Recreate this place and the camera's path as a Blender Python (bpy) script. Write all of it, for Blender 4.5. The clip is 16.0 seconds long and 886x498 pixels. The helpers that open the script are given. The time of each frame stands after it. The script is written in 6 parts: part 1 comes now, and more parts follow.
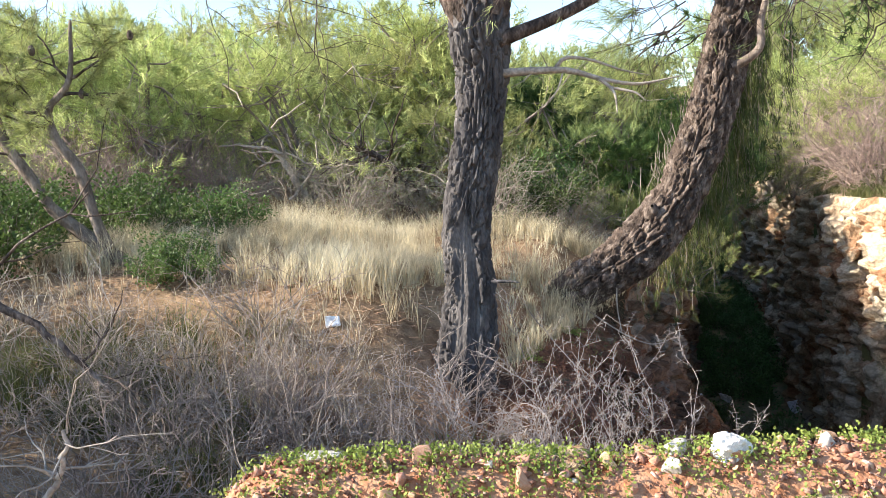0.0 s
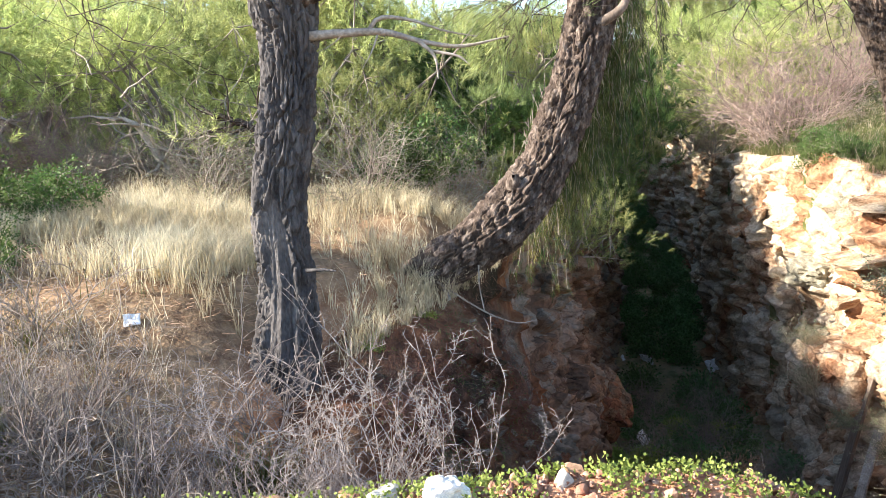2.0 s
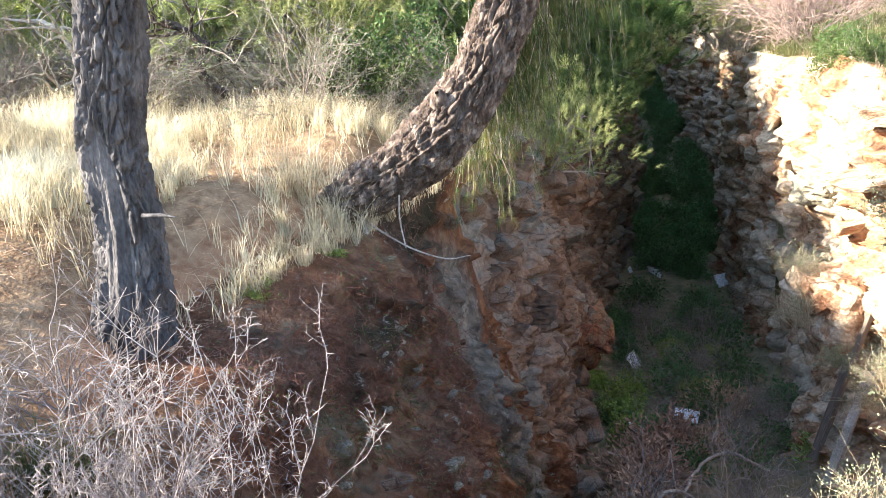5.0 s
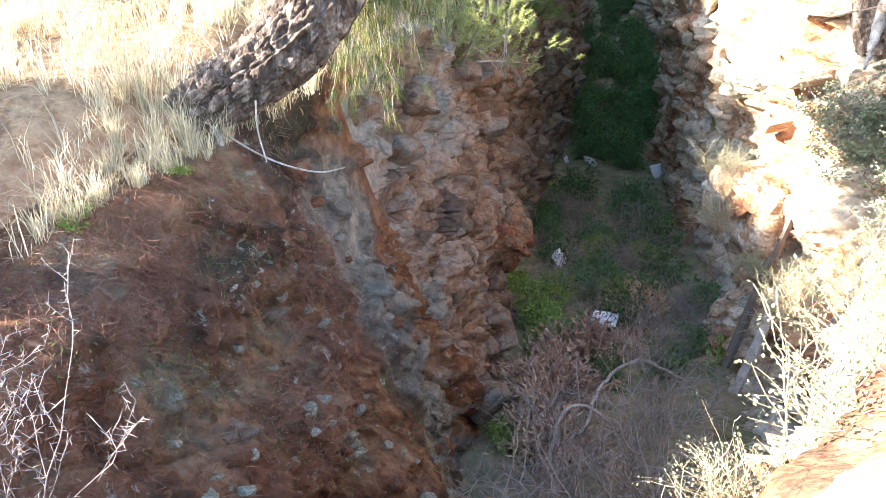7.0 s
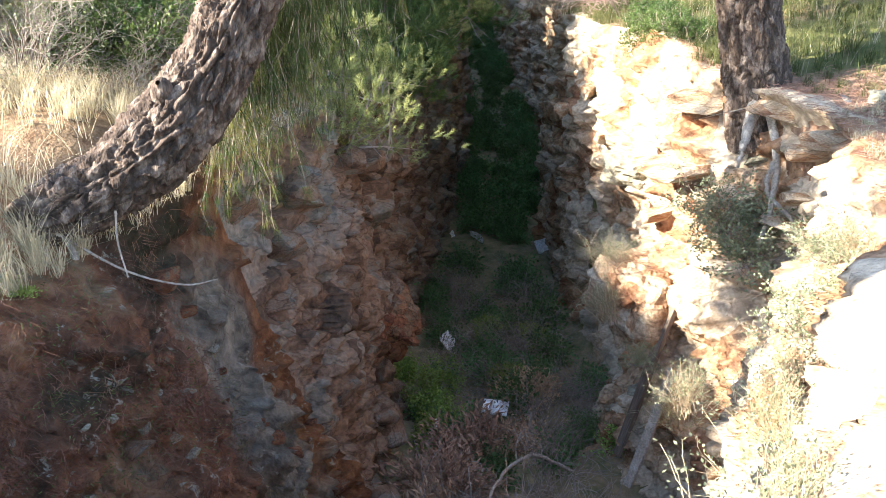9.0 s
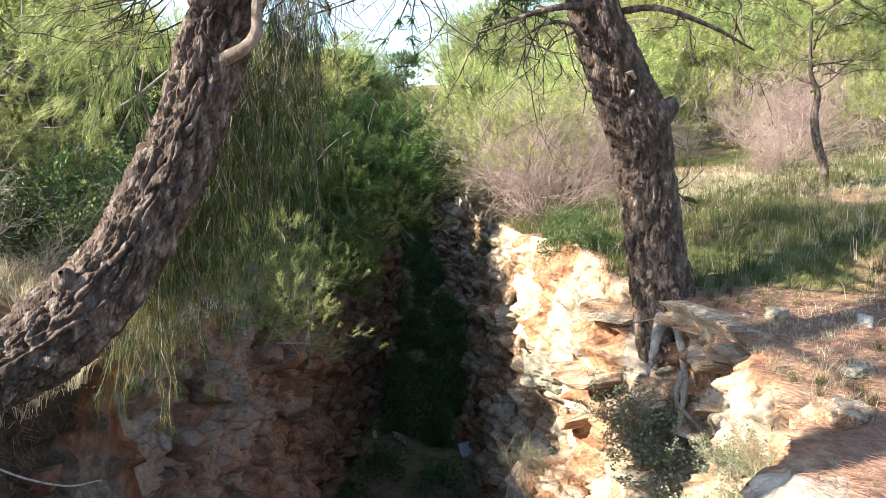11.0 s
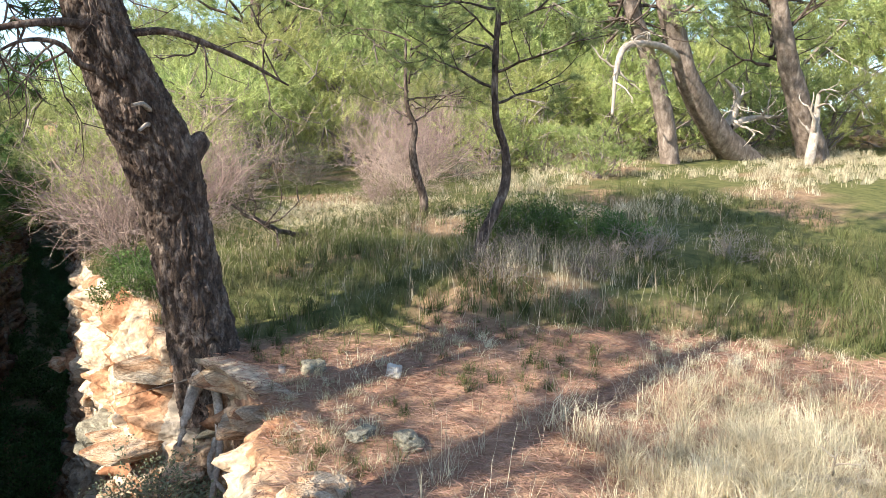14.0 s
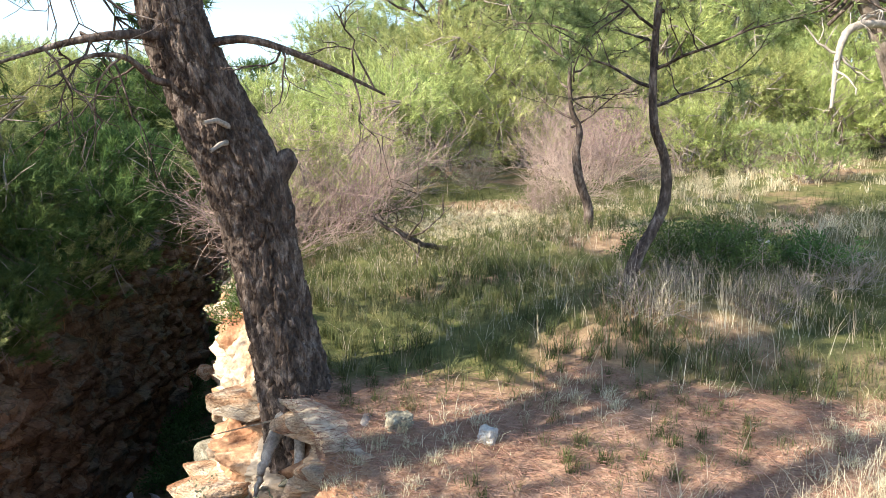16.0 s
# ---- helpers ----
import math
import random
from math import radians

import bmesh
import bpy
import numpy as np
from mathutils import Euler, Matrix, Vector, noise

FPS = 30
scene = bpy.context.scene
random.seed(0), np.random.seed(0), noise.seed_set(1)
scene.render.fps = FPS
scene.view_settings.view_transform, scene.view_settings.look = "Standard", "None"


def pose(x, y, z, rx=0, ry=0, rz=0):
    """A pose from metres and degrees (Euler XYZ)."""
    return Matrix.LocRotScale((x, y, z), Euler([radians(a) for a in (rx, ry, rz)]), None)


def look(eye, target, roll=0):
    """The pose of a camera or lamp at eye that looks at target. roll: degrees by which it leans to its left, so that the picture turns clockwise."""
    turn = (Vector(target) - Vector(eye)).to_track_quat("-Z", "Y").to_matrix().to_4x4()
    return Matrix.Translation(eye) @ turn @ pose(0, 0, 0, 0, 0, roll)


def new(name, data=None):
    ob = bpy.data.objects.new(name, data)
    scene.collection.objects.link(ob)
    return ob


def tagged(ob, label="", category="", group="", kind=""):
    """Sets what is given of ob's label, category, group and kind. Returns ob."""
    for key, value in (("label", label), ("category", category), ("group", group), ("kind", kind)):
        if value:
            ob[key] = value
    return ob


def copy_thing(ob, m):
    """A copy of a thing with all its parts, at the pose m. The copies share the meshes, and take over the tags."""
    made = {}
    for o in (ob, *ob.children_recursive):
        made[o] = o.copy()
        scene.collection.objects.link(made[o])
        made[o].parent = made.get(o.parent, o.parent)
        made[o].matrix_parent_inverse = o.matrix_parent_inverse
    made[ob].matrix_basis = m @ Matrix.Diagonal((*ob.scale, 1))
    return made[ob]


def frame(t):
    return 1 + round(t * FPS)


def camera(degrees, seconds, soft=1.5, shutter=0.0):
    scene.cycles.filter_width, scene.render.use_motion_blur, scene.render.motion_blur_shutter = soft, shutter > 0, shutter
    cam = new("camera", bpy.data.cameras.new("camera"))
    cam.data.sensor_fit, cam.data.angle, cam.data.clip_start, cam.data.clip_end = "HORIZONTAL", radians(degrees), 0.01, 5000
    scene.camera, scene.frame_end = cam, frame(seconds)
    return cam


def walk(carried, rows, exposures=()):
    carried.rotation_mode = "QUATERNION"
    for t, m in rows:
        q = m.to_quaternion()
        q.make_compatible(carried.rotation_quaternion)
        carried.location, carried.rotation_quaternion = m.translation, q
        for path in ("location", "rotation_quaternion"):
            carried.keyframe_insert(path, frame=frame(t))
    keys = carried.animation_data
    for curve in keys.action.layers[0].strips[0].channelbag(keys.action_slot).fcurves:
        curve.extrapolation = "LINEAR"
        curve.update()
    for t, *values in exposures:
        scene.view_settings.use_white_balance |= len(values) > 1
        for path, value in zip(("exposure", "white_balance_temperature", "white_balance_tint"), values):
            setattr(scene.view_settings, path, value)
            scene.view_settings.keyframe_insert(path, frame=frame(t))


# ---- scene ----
cam = camera(58.1, 16.0, soft=0.75)
PATH = [
    (0, (-0.299, -0.2, 1.413), (-0.228, 1.789, 1.217), -3.7),
    (0.5, (-0.154, -0.039, 1.454), (-0.255, 1.947, 1.241), -4.5),
    (1, (0.076, 0.048, 1.446), (0.073, 2.032, 1.198), -4.9),
    (1.5, (0.323, 0.108, 1.463), (0.367, 2.089, 1.188), -5.2),
    (2, (0.462, 0.205, 1.437), (0.64, 2.174, 1.133), -4.9),
    (2.5, (0.617, 0.318, 1.456), (0.781, 2.283, 1.119), -4.3),
    (3, (0.711, 0.464, 1.499), (0.752, 2.428, 1.121), -4.6),
    (3.5, (0.851, 0.587, 1.467), (0.804, 2.547, 1.073), -6.5),
    (4, (1.075, 0.69, 1.476), (1.006, 2.646, 1.064), -7.7),
    (4.5, (1.208, 0.771, 1.476), (1.161, 2.713, 1.002), -7.8),
    (5, (1.314, 0.837, 1.468), (1.364, 2.759, 0.917), -5.3),
    (5.2, (1.37, 0.872, 1.469), (1.47, 2.785, 0.897), -4.1),
    (7.3, (1.869, 1.507, 1.452), (1.989, 3.289, 0.551), -4.9),
    (7.5, (1.871, 1.588, 1.48), (1.973, 3.349, 0.537), -5.3),
    (8, (1.876, 1.674, 1.547), (1.994, 3.389, 0.524), -5.7),
    (8.5, (1.919, 1.706, 1.587), (2.174, 3.466, 0.672), -4.3),
    (9, (1.913, 1.726, 1.62), (2.332, 3.544, 0.9), -2.1),
    (9.5, (1.876, 1.726, 1.652), (2.39, 3.592, 1.149), 0.1),
    (9.7, (1.876, 1.732, 1.66), (2.411, 3.61, 1.223), 0.6),
    (11.8, (2.365, 1.63, 1.634), (3.066, 3.489, 1.405), 1.1),
    (12, (2.468, 1.611, 1.676), (3.207, 3.451, 1.415), 1.3),
    (12.5, (2.641, 1.578, 1.823), (3.479, 3.369, 1.524), 2.3),
    (13, (2.804, 1.645, 1.85), (3.889, 3.3, 1.559), 3.8),
    (13.5, (2.989, 1.718, 1.863), (4.219, 3.277, 1.625), 3.5),
    (14, (3.371, 1.717, 1.856), (4.647, 3.246, 1.67), 2.1),
    (14.5, (3.63, 1.719, 1.907), (4.809, 3.325, 1.724), 2.1),
    (15, (3.87, 1.891, 1.93), (5.013, 3.523, 1.755), 2.8),
    (15.5, (4.105, 2.06, 2.066), (5.212, 3.722, 1.96), 2.2),
    (16, (4.433, 2.129, 2.061), (5.267, 3.933, 1.838), 2.1),
]
walk(cam, [(t, look(eye, target, roll)) for t, eye, target, roll in PATH],
     exposures=[(0, 1.55), (1, 1.7), (2.5, 2.0), (3.5, 2.25), (5, 2.65), (7.3, 3.5), (8.1, 3.45), (8.6, 3.0), (9.2, 2.4), (9.8, 1.95), (12, 1.7), (14, 1.4), (15, 1.35), (16, 1.55)])

# ---- world, sun ----
SUN_DIR = Vector((-0.86, -0.04, 0.50)).normalized()
world = bpy.data.worlds.new("world")
scene.world = world
world.use_nodes = True
wn = world.node_tree.nodes
sky = wn.new("ShaderNodeTexSky")
sky.sky_type, sky.sun_disc = "NISHITA", False
sky.sun_elevation = math.asin(SUN_DIR.z)
sky.sun_rotation = math.atan2(SUN_DIR.x, SUN_DIR.y)
sky.air_density, sky.dust_density, sky.ozone_density = 1.0, 0.4, 1.5
wn["Background"].inputs["Strength"].default_value = 0.13
world.node_tree.links.new(sky.outputs["Color"], wn["Background"].inputs["Color"])
sun = new("sun", bpy.data.lights.new("sun", "SUN"))
sun.data.energy, sun.data.angle, sun.data.color = 5.0, radians(0.55), (1.0, 0.91, 0.77)
sun.matrix_world = look(SUN_DIR * 60, (0, 0, 0))


# ---- numeric helpers ----
def sm(a, b, v):
    """A soft step from 0 at a to 1 at b (a may be the greater)."""
    t = np.clip((np.asarray(v, float) - a) / (b - a), 0, 1)
    return t * t * (3 - 2 * t)


def hashed(*cells, seed=0):
    h = np.full(np.shape(cells[0]), 374761393 + seed * 668265263, np.int64)
    for n, c in enumerate(cells):
        h = (h ^ (c.astype(np.int64) * (2654435761, 2246822519, 3266489917)[n])) * 1274126177 & 0x7FFFFFFF
    h = (h ^ (h >> 13)) * 1103515245 & 0x7FFFFFFF
    return ((h >> 4) & 0xFFFF) / 65535.0


def vnoise(p, seed=0):
    """Smooth value noise, -1 to 1, at rows of p (2 or 3 columns)."""
    c = np.floor(p)
    f = p - c
    f = f * f * (3 - 2 * f)
    out, k = 0, p.shape[1]
    for corner in np.ndindex(*(2,) * k):
        w = np.prod([f[:, a] if b else 1 - f[:, a] for a, b in enumerate(corner)], axis=0)
        out = out + w * hashed(*[c[:, a] + b for a, b in enumerate(corner)], seed=seed)
    return out * 2 - 1


def fbm(p, octaves=4, seed=0):
    return sum(vnoise(p * 2.03**o + 7.7 * o, seed + o) * 0.5**o for o in range(octaves))


def voronoi(p, seed=0):
    """First and second distance and a random number of the nearest cell."""
    c = np.floor(p)
    one, two, mark = np.full(len(p), 9.0), np.full(len(p), 9.0), np.zeros(len(p))
    for o in np.ndindex(3, 3, 3):
        q = c + np.array(o) - 1
        cols = [q[:, a] for a in range(3)]
        spot = q + np.stack([hashed(*cols, seed=seed + 11 + a) for a in range(3)], 1)
        d = np.linalg.norm(p - spot, axis=1)
        near = d < one
        two = np.where(near, one, np.minimum(two, d))
        mark = np.where(near, hashed(*cols, seed=seed + 5), mark)
        one = np.where(near, d, one)
    return one, two, mark


def mesh_of(name, verts, faces, mat=None, smooth=False):
    """A mesh from arrays; all faces have the same number of corners."""
    me = bpy.data.meshes.new(name)
    faces = np.asarray(faces, np.int32)
    k = faces.shape[1]
    me.vertices.add(len(verts))
    me.vertices.foreach_set("co", np.asarray(verts, np.float32).ravel())
    me.loops.add(faces.size)
    me.loops.foreach_set("vertex_index", faces.ravel())
    me.polygons.add(len(faces))
    me.polygons.foreach_set("loop_start", np.arange(0, faces.size, k, dtype=np.int32))
    if smooth:
        me.polygons.foreach_set("use_smooth", np.ones(len(faces), bool))
    me.update(calc_edges=True)
    if mat:
        me.materials.append(mat)
    return me


def part(name, me, parent=None, label=""):
    ob = new(name, me)
    ob.parent = parent
    return tagged(ob, label)


def empty(name, at, label, category, group=""):
    ob = new(name)
    ob.empty_display_size = 0.1
    ob.location = at
    return tagged(ob, label, category, group)


def spline(points, n):
    """n rows along a smooth curve through rows of points (any number of columns)."""
    p = np.asarray(points, float)
    p = np.vstack([2 * p[0] - p[1], p, 2 * p[-1] - p[-2]])
    t = np.linspace(0, len(p) - 3 - 1e-6, n)
    k, f = t.astype(int), (t % 1)[:, None]
    a, b, c, d = p[k], p[k + 1], p[k + 2], p[k + 3]
    return 0.5 * (2 * b + (c - a) * f + (2 * a - 5 * b + 4 * c - d) * f**2 + (3 * b - a - 3 * c + d) * f**3)


def tube(points, radii, sides=8):
    """Verts and quads of a tapered tube along points, with its end closed to a point."""
    p = np.asarray(points, float)
    d = np.gradient(p, axis=0)
    d /= np.linalg.norm(d, axis=1)[:, None] + 1e-9
    ref = np.array([0.0, 0, 1]) if abs(d[:, 2]).mean() < 0.8 else np.array([1.0, 0, 0])
    u = np.cross(d, ref)
    u /= np.linalg.norm(u, axis=1)[:, None] + 1e-9
    w = np.cross(d, u)
    a = np.linspace(0, 2 * math.pi, sides, endpoint=False)
    ring = u[:, None] * np.cos(a)[None, :, None] + w[:, None] * np.sin(a)[None, :, None]
    v = p[:, None] + ring * np.asarray(radii, float)[:, None, None]
    n = len(p)
    i, j = np.meshgrid(np.arange(n - 1), np.arange(sides), indexing="ij")
    k = (j + 1) % sides
    f = np.stack([i * sides + j, i * sides + k, (i + 1) * sides + k, (i + 1) * sides + j], -1).reshape(-1, 4)
    return v.reshape(-1, 3), f


def joined(pieces):
    vs, fs, n = [], [], 0
    for v, f in pieces:
        vs.append(v)
        fs.append(f + n)
        n += len(v)
    return np.concatenate(vs), np.concatenate(fs)


def rough_way(rng, n):
    d = rng.normal(size=(n, 3))
    return d / np.linalg.norm(d, axis=1)[:, None]


def needles(rng, at, way, count, length, width, spread, droop=0.0):
    """count thin needles at every row of at, fanned about way: one triangle each."""
    at, way = np.repeat(at, count, 0), np.repeat(way, count, 0)
    n = len(at)
    d = way + rough_way(rng, n) * spread
    d[:, 2] -= droop
    d /= np.linalg.norm(d, axis=1)[:, None]
    side = np.cross(d, rough_way(rng, n))
    side /= np.linalg.norm(side, axis=1)[:, None] + 1e-9
    ln = length * rng.uniform(0.6, 1.25, (n, 1))
    base = at + rng.normal(size=(n, 3)) * length * 0.12
    v = np.stack([base - side * width / 2, base + side * width / 2, base + d * ln], 1).reshape(-1, 3)
    return v, np.arange(3 * n).reshape(-1, 3)


def leaves(rng, at, way, count, length, width, spread):
    """count small folded leaves at every row of at: two triangles each, as quads."""
    at, way = np.repeat(at, count, 0), np.repeat(way, count, 0)
    n = len(at)
    d = way + rough_way(rng, n) * spread
    d /= np.linalg.norm(d, axis=1)[:, None]
    side = np.cross(d, rough_way(rng, n))
    side /= np.linalg.norm(side, axis=1)[:, None] + 1e-9
    ln = length * rng.uniform(0.6, 1.2, (n, 1))
    base = at + rng.normal(size=(n, 3)) * length * 0.8
    mid = base + d * ln * 0.5
    v = np.stack([base, mid + side * width / 2, base + d * ln, mid - side * width / 2], 1).reshape(-1, 3)
    return v, np.arange(4 * n).reshape(-1, 4)


def blades(rng, at, height, width, lean, curl):
    """A bent grass blade at every row of at: a quad and a tip, as three triangles."""
    n = len(at)
    a = rng.uniform(0, 2 * math.pi, n)
    out = np.stack([np.cos(a), np.sin(a), 0 * a], 1)
    b = a + rng.uniform(0.6, 2.4, n)
    side = np.stack([np.cos(b), np.sin(b), 0 * a], 1) * width / 2
    h = (height * rng.uniform(0.45, 1.25, n))[:, None]
    l1, l2 = (lean * rng.uniform(0, 1, n))[:, None], (curl * rng.uniform(0, 1, n))[:, None]
    up = np.array([0, 0, 1.0])
    mid = at + up * h * 0.55 + out * h * l1 * 0.5
    tip = at + up * h * (1 - 0.35 * l2) + out * h * (l1 + l2)
    v = np.stack([at - side, at + side, mid - side * 0.7, mid + side * 0.7, tip], 1).reshape(-1, 3)
    k = np.arange(n)[:, None] * 5
    f = np.stack([k + [0, 1, 3], k + [0, 3, 2], k + [2, 3, 4]], 1).reshape(-1, 3)
    return v, f


# ---- materials ----
def rgb(c):
    return (*c, 1.0)


def material(name, colors, scale=4.0, rough=0.9, bump=0.3, fine=40.0, stretch=(1, 1, 1), island=0.0, thin=0.0, spec=0.2, detail=8.0, cells=0.0, seam=0.45):
    """A surface whose colour wanders between colors at two scales; island: how far each loose piece strays in brightness;
    thin: how much light passes through (leaves)."""
    m = bpy.data.materials.new(name)
    m.use_nodes = True
    nt = m.node_tree
    n, ln = nt.nodes, nt.links.new
    b = n["Principled BSDF"]
    b.inputs["Roughness"].default_value = rough
    b.inputs["Specular IOR Level"].default_value = spec
    co = n.new("ShaderNodeTexCoord")
    mp = n.new("ShaderNodeMapping")
    mp.inputs["Scale"].default_value = stretch
    ln(co.outputs["Object"], mp.inputs["Vector"])
    big = n.new("ShaderNodeTexNoise")
    big.inputs["Scale"].default_value, big.inputs["Detail"].default_value = scale, detail
    big.inputs["Roughness"].default_value = 0.65
    ln(mp.outputs["Vector"], big.inputs["Vector"])
    ramp = n.new("ShaderNodeValToRGB")
    el = ramp.color_ramp.elements
    while len(el) < len(colors):
        el.new(0.5)
    for k, c in enumerate(colors):
        el[k].position = 0.3 + 0.4 * k / max(1, len(colors) - 1)
        el[k].color = rgb(c)
    if cells:
        vo = n.new("ShaderNodeTexVoronoi")
        vo.inputs["Scale"].default_value = cells
        warp = n.new("ShaderNodeMix")
        warp.data_type = "RGBA"
        warp.blend_type = "ADD"
        warp.inputs["Factor"].default_value = 0.25
        ln(mp.outputs["Vector"], warp.inputs["A"])
        ln(big.outputs["Color"], warp.inputs["B"])
        ln(warp.outputs["Result"], vo.inputs["Vector"])
        sep = n.new("ShaderNodeSeparateColor")
        ln(vo.outputs["Color"], sep.inputs["Color"])
        crack = n.new("ShaderNodeTexVoronoi")
        crack.feature = "DISTANCE_TO_EDGE"
        crack.inputs["Scale"].default_value = cells * 0.7
        squash = n.new("ShaderNodeMapping")
        squash.inputs["Scale"].default_value = (1, 1, 2.2)
        ln(warp.outputs["Result"], squash.inputs["Vector"])
        ln(squash.outputs["Vector"], crack.inputs["Vector"])
        lines = n.new("ShaderNodeMapRange")
        lines.inputs["From Max"].default_value = 0.045
        lines.inputs["To Min"].default_value = seam
        ln(crack.outputs["Distance"], lines.inputs["Value"])
        both = n.new("ShaderNodeMix")
        both.inputs["Factor"].default_value = 0.25
        ln(big.outputs["Fac"], both.inputs["A"])
        ln(sep.outputs["Red"], both.inputs["B"])
        ln(both.outputs["Result"], ramp.inputs["Fac"])
    else:
        ln(big.outputs["Fac"], ramp.inputs["Fac"])
    small = n.new("ShaderNodeTexNoise")
    small.inputs["Scale"].default_value, small.inputs["Detail"].default_value = fine, 4.0
    ln(mp.outputs["Vector"], small.inputs["Vector"])
    hsv = n.new("ShaderNodeHueSaturation")
    val = n.new("ShaderNodeMapRange")
    val.inputs["To Min"].default_value, val.inputs["To Max"].default_value = 0.65, 1.35
    val.inputs["From Min"].default_value, val.inputs["From Max"].default_value = 0.25, 0.75
    ln(small.outputs["Fac"], val.inputs["Value"])
    last = val.outputs["Result"]
    if cells:
        # colour darkens along the crack lines, down to seam
        cracked = n.new("ShaderNodeMath")
        cracked.operation = "MULTIPLY"
        ln(last, cracked.inputs[0])
        ln(lines.outputs["Result"], cracked.inputs[1])
        last = cracked.outputs["Value"]
    if island:
        geo = n.new("ShaderNodeNewGeometry")
        mr = n.new("ShaderNodeMapRange")
        mr.inputs["To Min"].default_value, mr.inputs["To Max"].default_value = 1 - island, 1 + island
        ln(geo.outputs["Random Per Island"], mr.inputs["Value"])
        info = n.new("ShaderNodeObjectInfo")
        mr2 = n.new("ShaderNodeMapRange")
        mr2.inputs["To Min"].default_value, mr2.inputs["To Max"].default_value = 0.8, 1.2
        ln(info.outputs["Random"], mr2.inputs["Value"])
        mul = n.new("ShaderNodeMath")
        mul.operation = "MULTIPLY"
        ln(mr.outputs["Result"], mul.inputs[0])
        ln(mr2.outputs["Result"], mul.inputs[1])
        last = mul.outputs["Value"]
        hue = n.new("ShaderNodeMapRange")
        hue.inputs["To Min"].default_value, hue.inputs["To Max"].default_value = 0.48, 0.515
        ln(info.outputs["Random"], hue.inputs["Value"])
        ln(hue.outputs["Result"], hsv.inputs["Hue"])
    ln(ramp.outputs["Color"], hsv.inputs["Color"])
    ln(last, hsv.inputs["Value"])
    ln(hsv.outputs["Color"], b.inputs["Base Color"])
    if bump:
        bp = n.new("ShaderNodeBump")
        bp.inputs["Strength"].default_value, bp.inputs["Distance"].default_value = bump, 0.02
        ln(small.outputs["Fac"], bp.inputs["Height"])
        ln(bp.outputs["Normal"], b.inputs["Normal"])
    if thin:
        tr = n.new("ShaderNodeBsdfTranslucent")
        ln(hsv.outputs["Color"], tr.inputs["Color"])
        mx = n.new("ShaderNodeMixShader")
        mx.inputs["Fac"].default_value = thin
        ln(b.outputs["BSDF"], mx.inputs[1])
        ln(tr.outputs["BSDF"], mx.inputs[2])
        ln(mx.outputs["Shader"], n["Material Output"].inputs["Surface"])
    return m


M_BARK = material("pine_bark", [(0.022, 0.017, 0.014), (0.095, 0.07, 0.058), (0.29, 0.235, 0.20)], 16, 0.95, 1.0, 80, (1, 1, 0.4))
M_BARK_CHAR = material("charred_bark", [(0.035, 0.032, 0.034), (0.085, 0.078, 0.078), (0.17, 0.155, 0.15)], 9, 0.9, 0.7, 70, (1, 1, 0.4))
M_BARK_PALE = material("pale_bark", [(0.09, 0.068, 0.055), (0.19, 0.15, 0.125), (0.34, 0.285, 0.245)], 9, 0.95, 0.5, 60, (1, 1, 0.4))
M_DEADWOOD = material("dead_wood", [(0.22, 0.185, 0.155), (0.34, 0.295, 0.25), (0.46, 0.41, 0.36)], 10, 0.9, 0.3, 60, (1, 1, 1))
M_TWIG = material("bare_twig", [(0.19, 0.155, 0.135), (0.36, 0.31, 0.27)], 5, 0.95, 0, 30, island=0.35)
M_THORN = material("thorn_twig", [(0.17, 0.14, 0.133), (0.33, 0.295, 0.28)], 6, 0.9, 0, 30, island=0.25)
M_PINKTWIG = material("rusty_twig", [(0.26, 0.18, 0.155), (0.44, 0.34, 0.30)], 3, 0.95, 0, 30, island=0.35)
M_NEEDLE = material("pine_needle", [(0.10, 0.14, 0.05), (0.30, 0.35, 0.135), (0.50, 0.53, 0.24)], 3.2, 0.55, 0, 20, island=0.4, thin=0.45)
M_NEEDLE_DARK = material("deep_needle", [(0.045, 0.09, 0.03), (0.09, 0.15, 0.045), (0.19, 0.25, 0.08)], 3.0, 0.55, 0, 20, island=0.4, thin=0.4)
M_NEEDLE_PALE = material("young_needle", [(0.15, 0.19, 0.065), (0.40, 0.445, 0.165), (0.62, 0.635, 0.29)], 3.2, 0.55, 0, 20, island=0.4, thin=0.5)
# darker than deep_needle: the curtain's backlit shade is put into the colour
M_CURTAIN_SHADE = material("shaded_curtain_needle", [(0.03, 0.05, 0.018), (0.06, 0.085, 0.028), (0.13, 0.155, 0.05)], 4.0, 0.55, 0, 20, island=0.45, thin=0.3)
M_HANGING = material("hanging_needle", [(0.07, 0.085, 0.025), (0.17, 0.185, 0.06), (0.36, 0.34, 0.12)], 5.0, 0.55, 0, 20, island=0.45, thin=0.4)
M_LEAF = material("shrub_leaf", [(0.06, 0.11, 0.03), (0.13, 0.19, 0.06)], 3, 0.55, 0, 20, island=0.35, thin=0.3)
M_SHADELEAF = material("shade_leaf", [(0.075, 0.15, 0.055), (0.16, 0.27, 0.10)], 3, 0.6, 0, 20, island=0.35, thin=0.35)
M_GREYLEAF = material("grey_leaf", [(0.16, 0.19, 0.11), (0.28, 0.30, 0.19)], 3, 0.7, 0, 20, island=0.3, thin=0.25)
M_CLOVER = material("clover_leaf", [(0.17, 0.26, 0.05), (0.33, 0.42, 0.12)], 6, 0.5, 0, 20, island=0.3, thin=0.35)
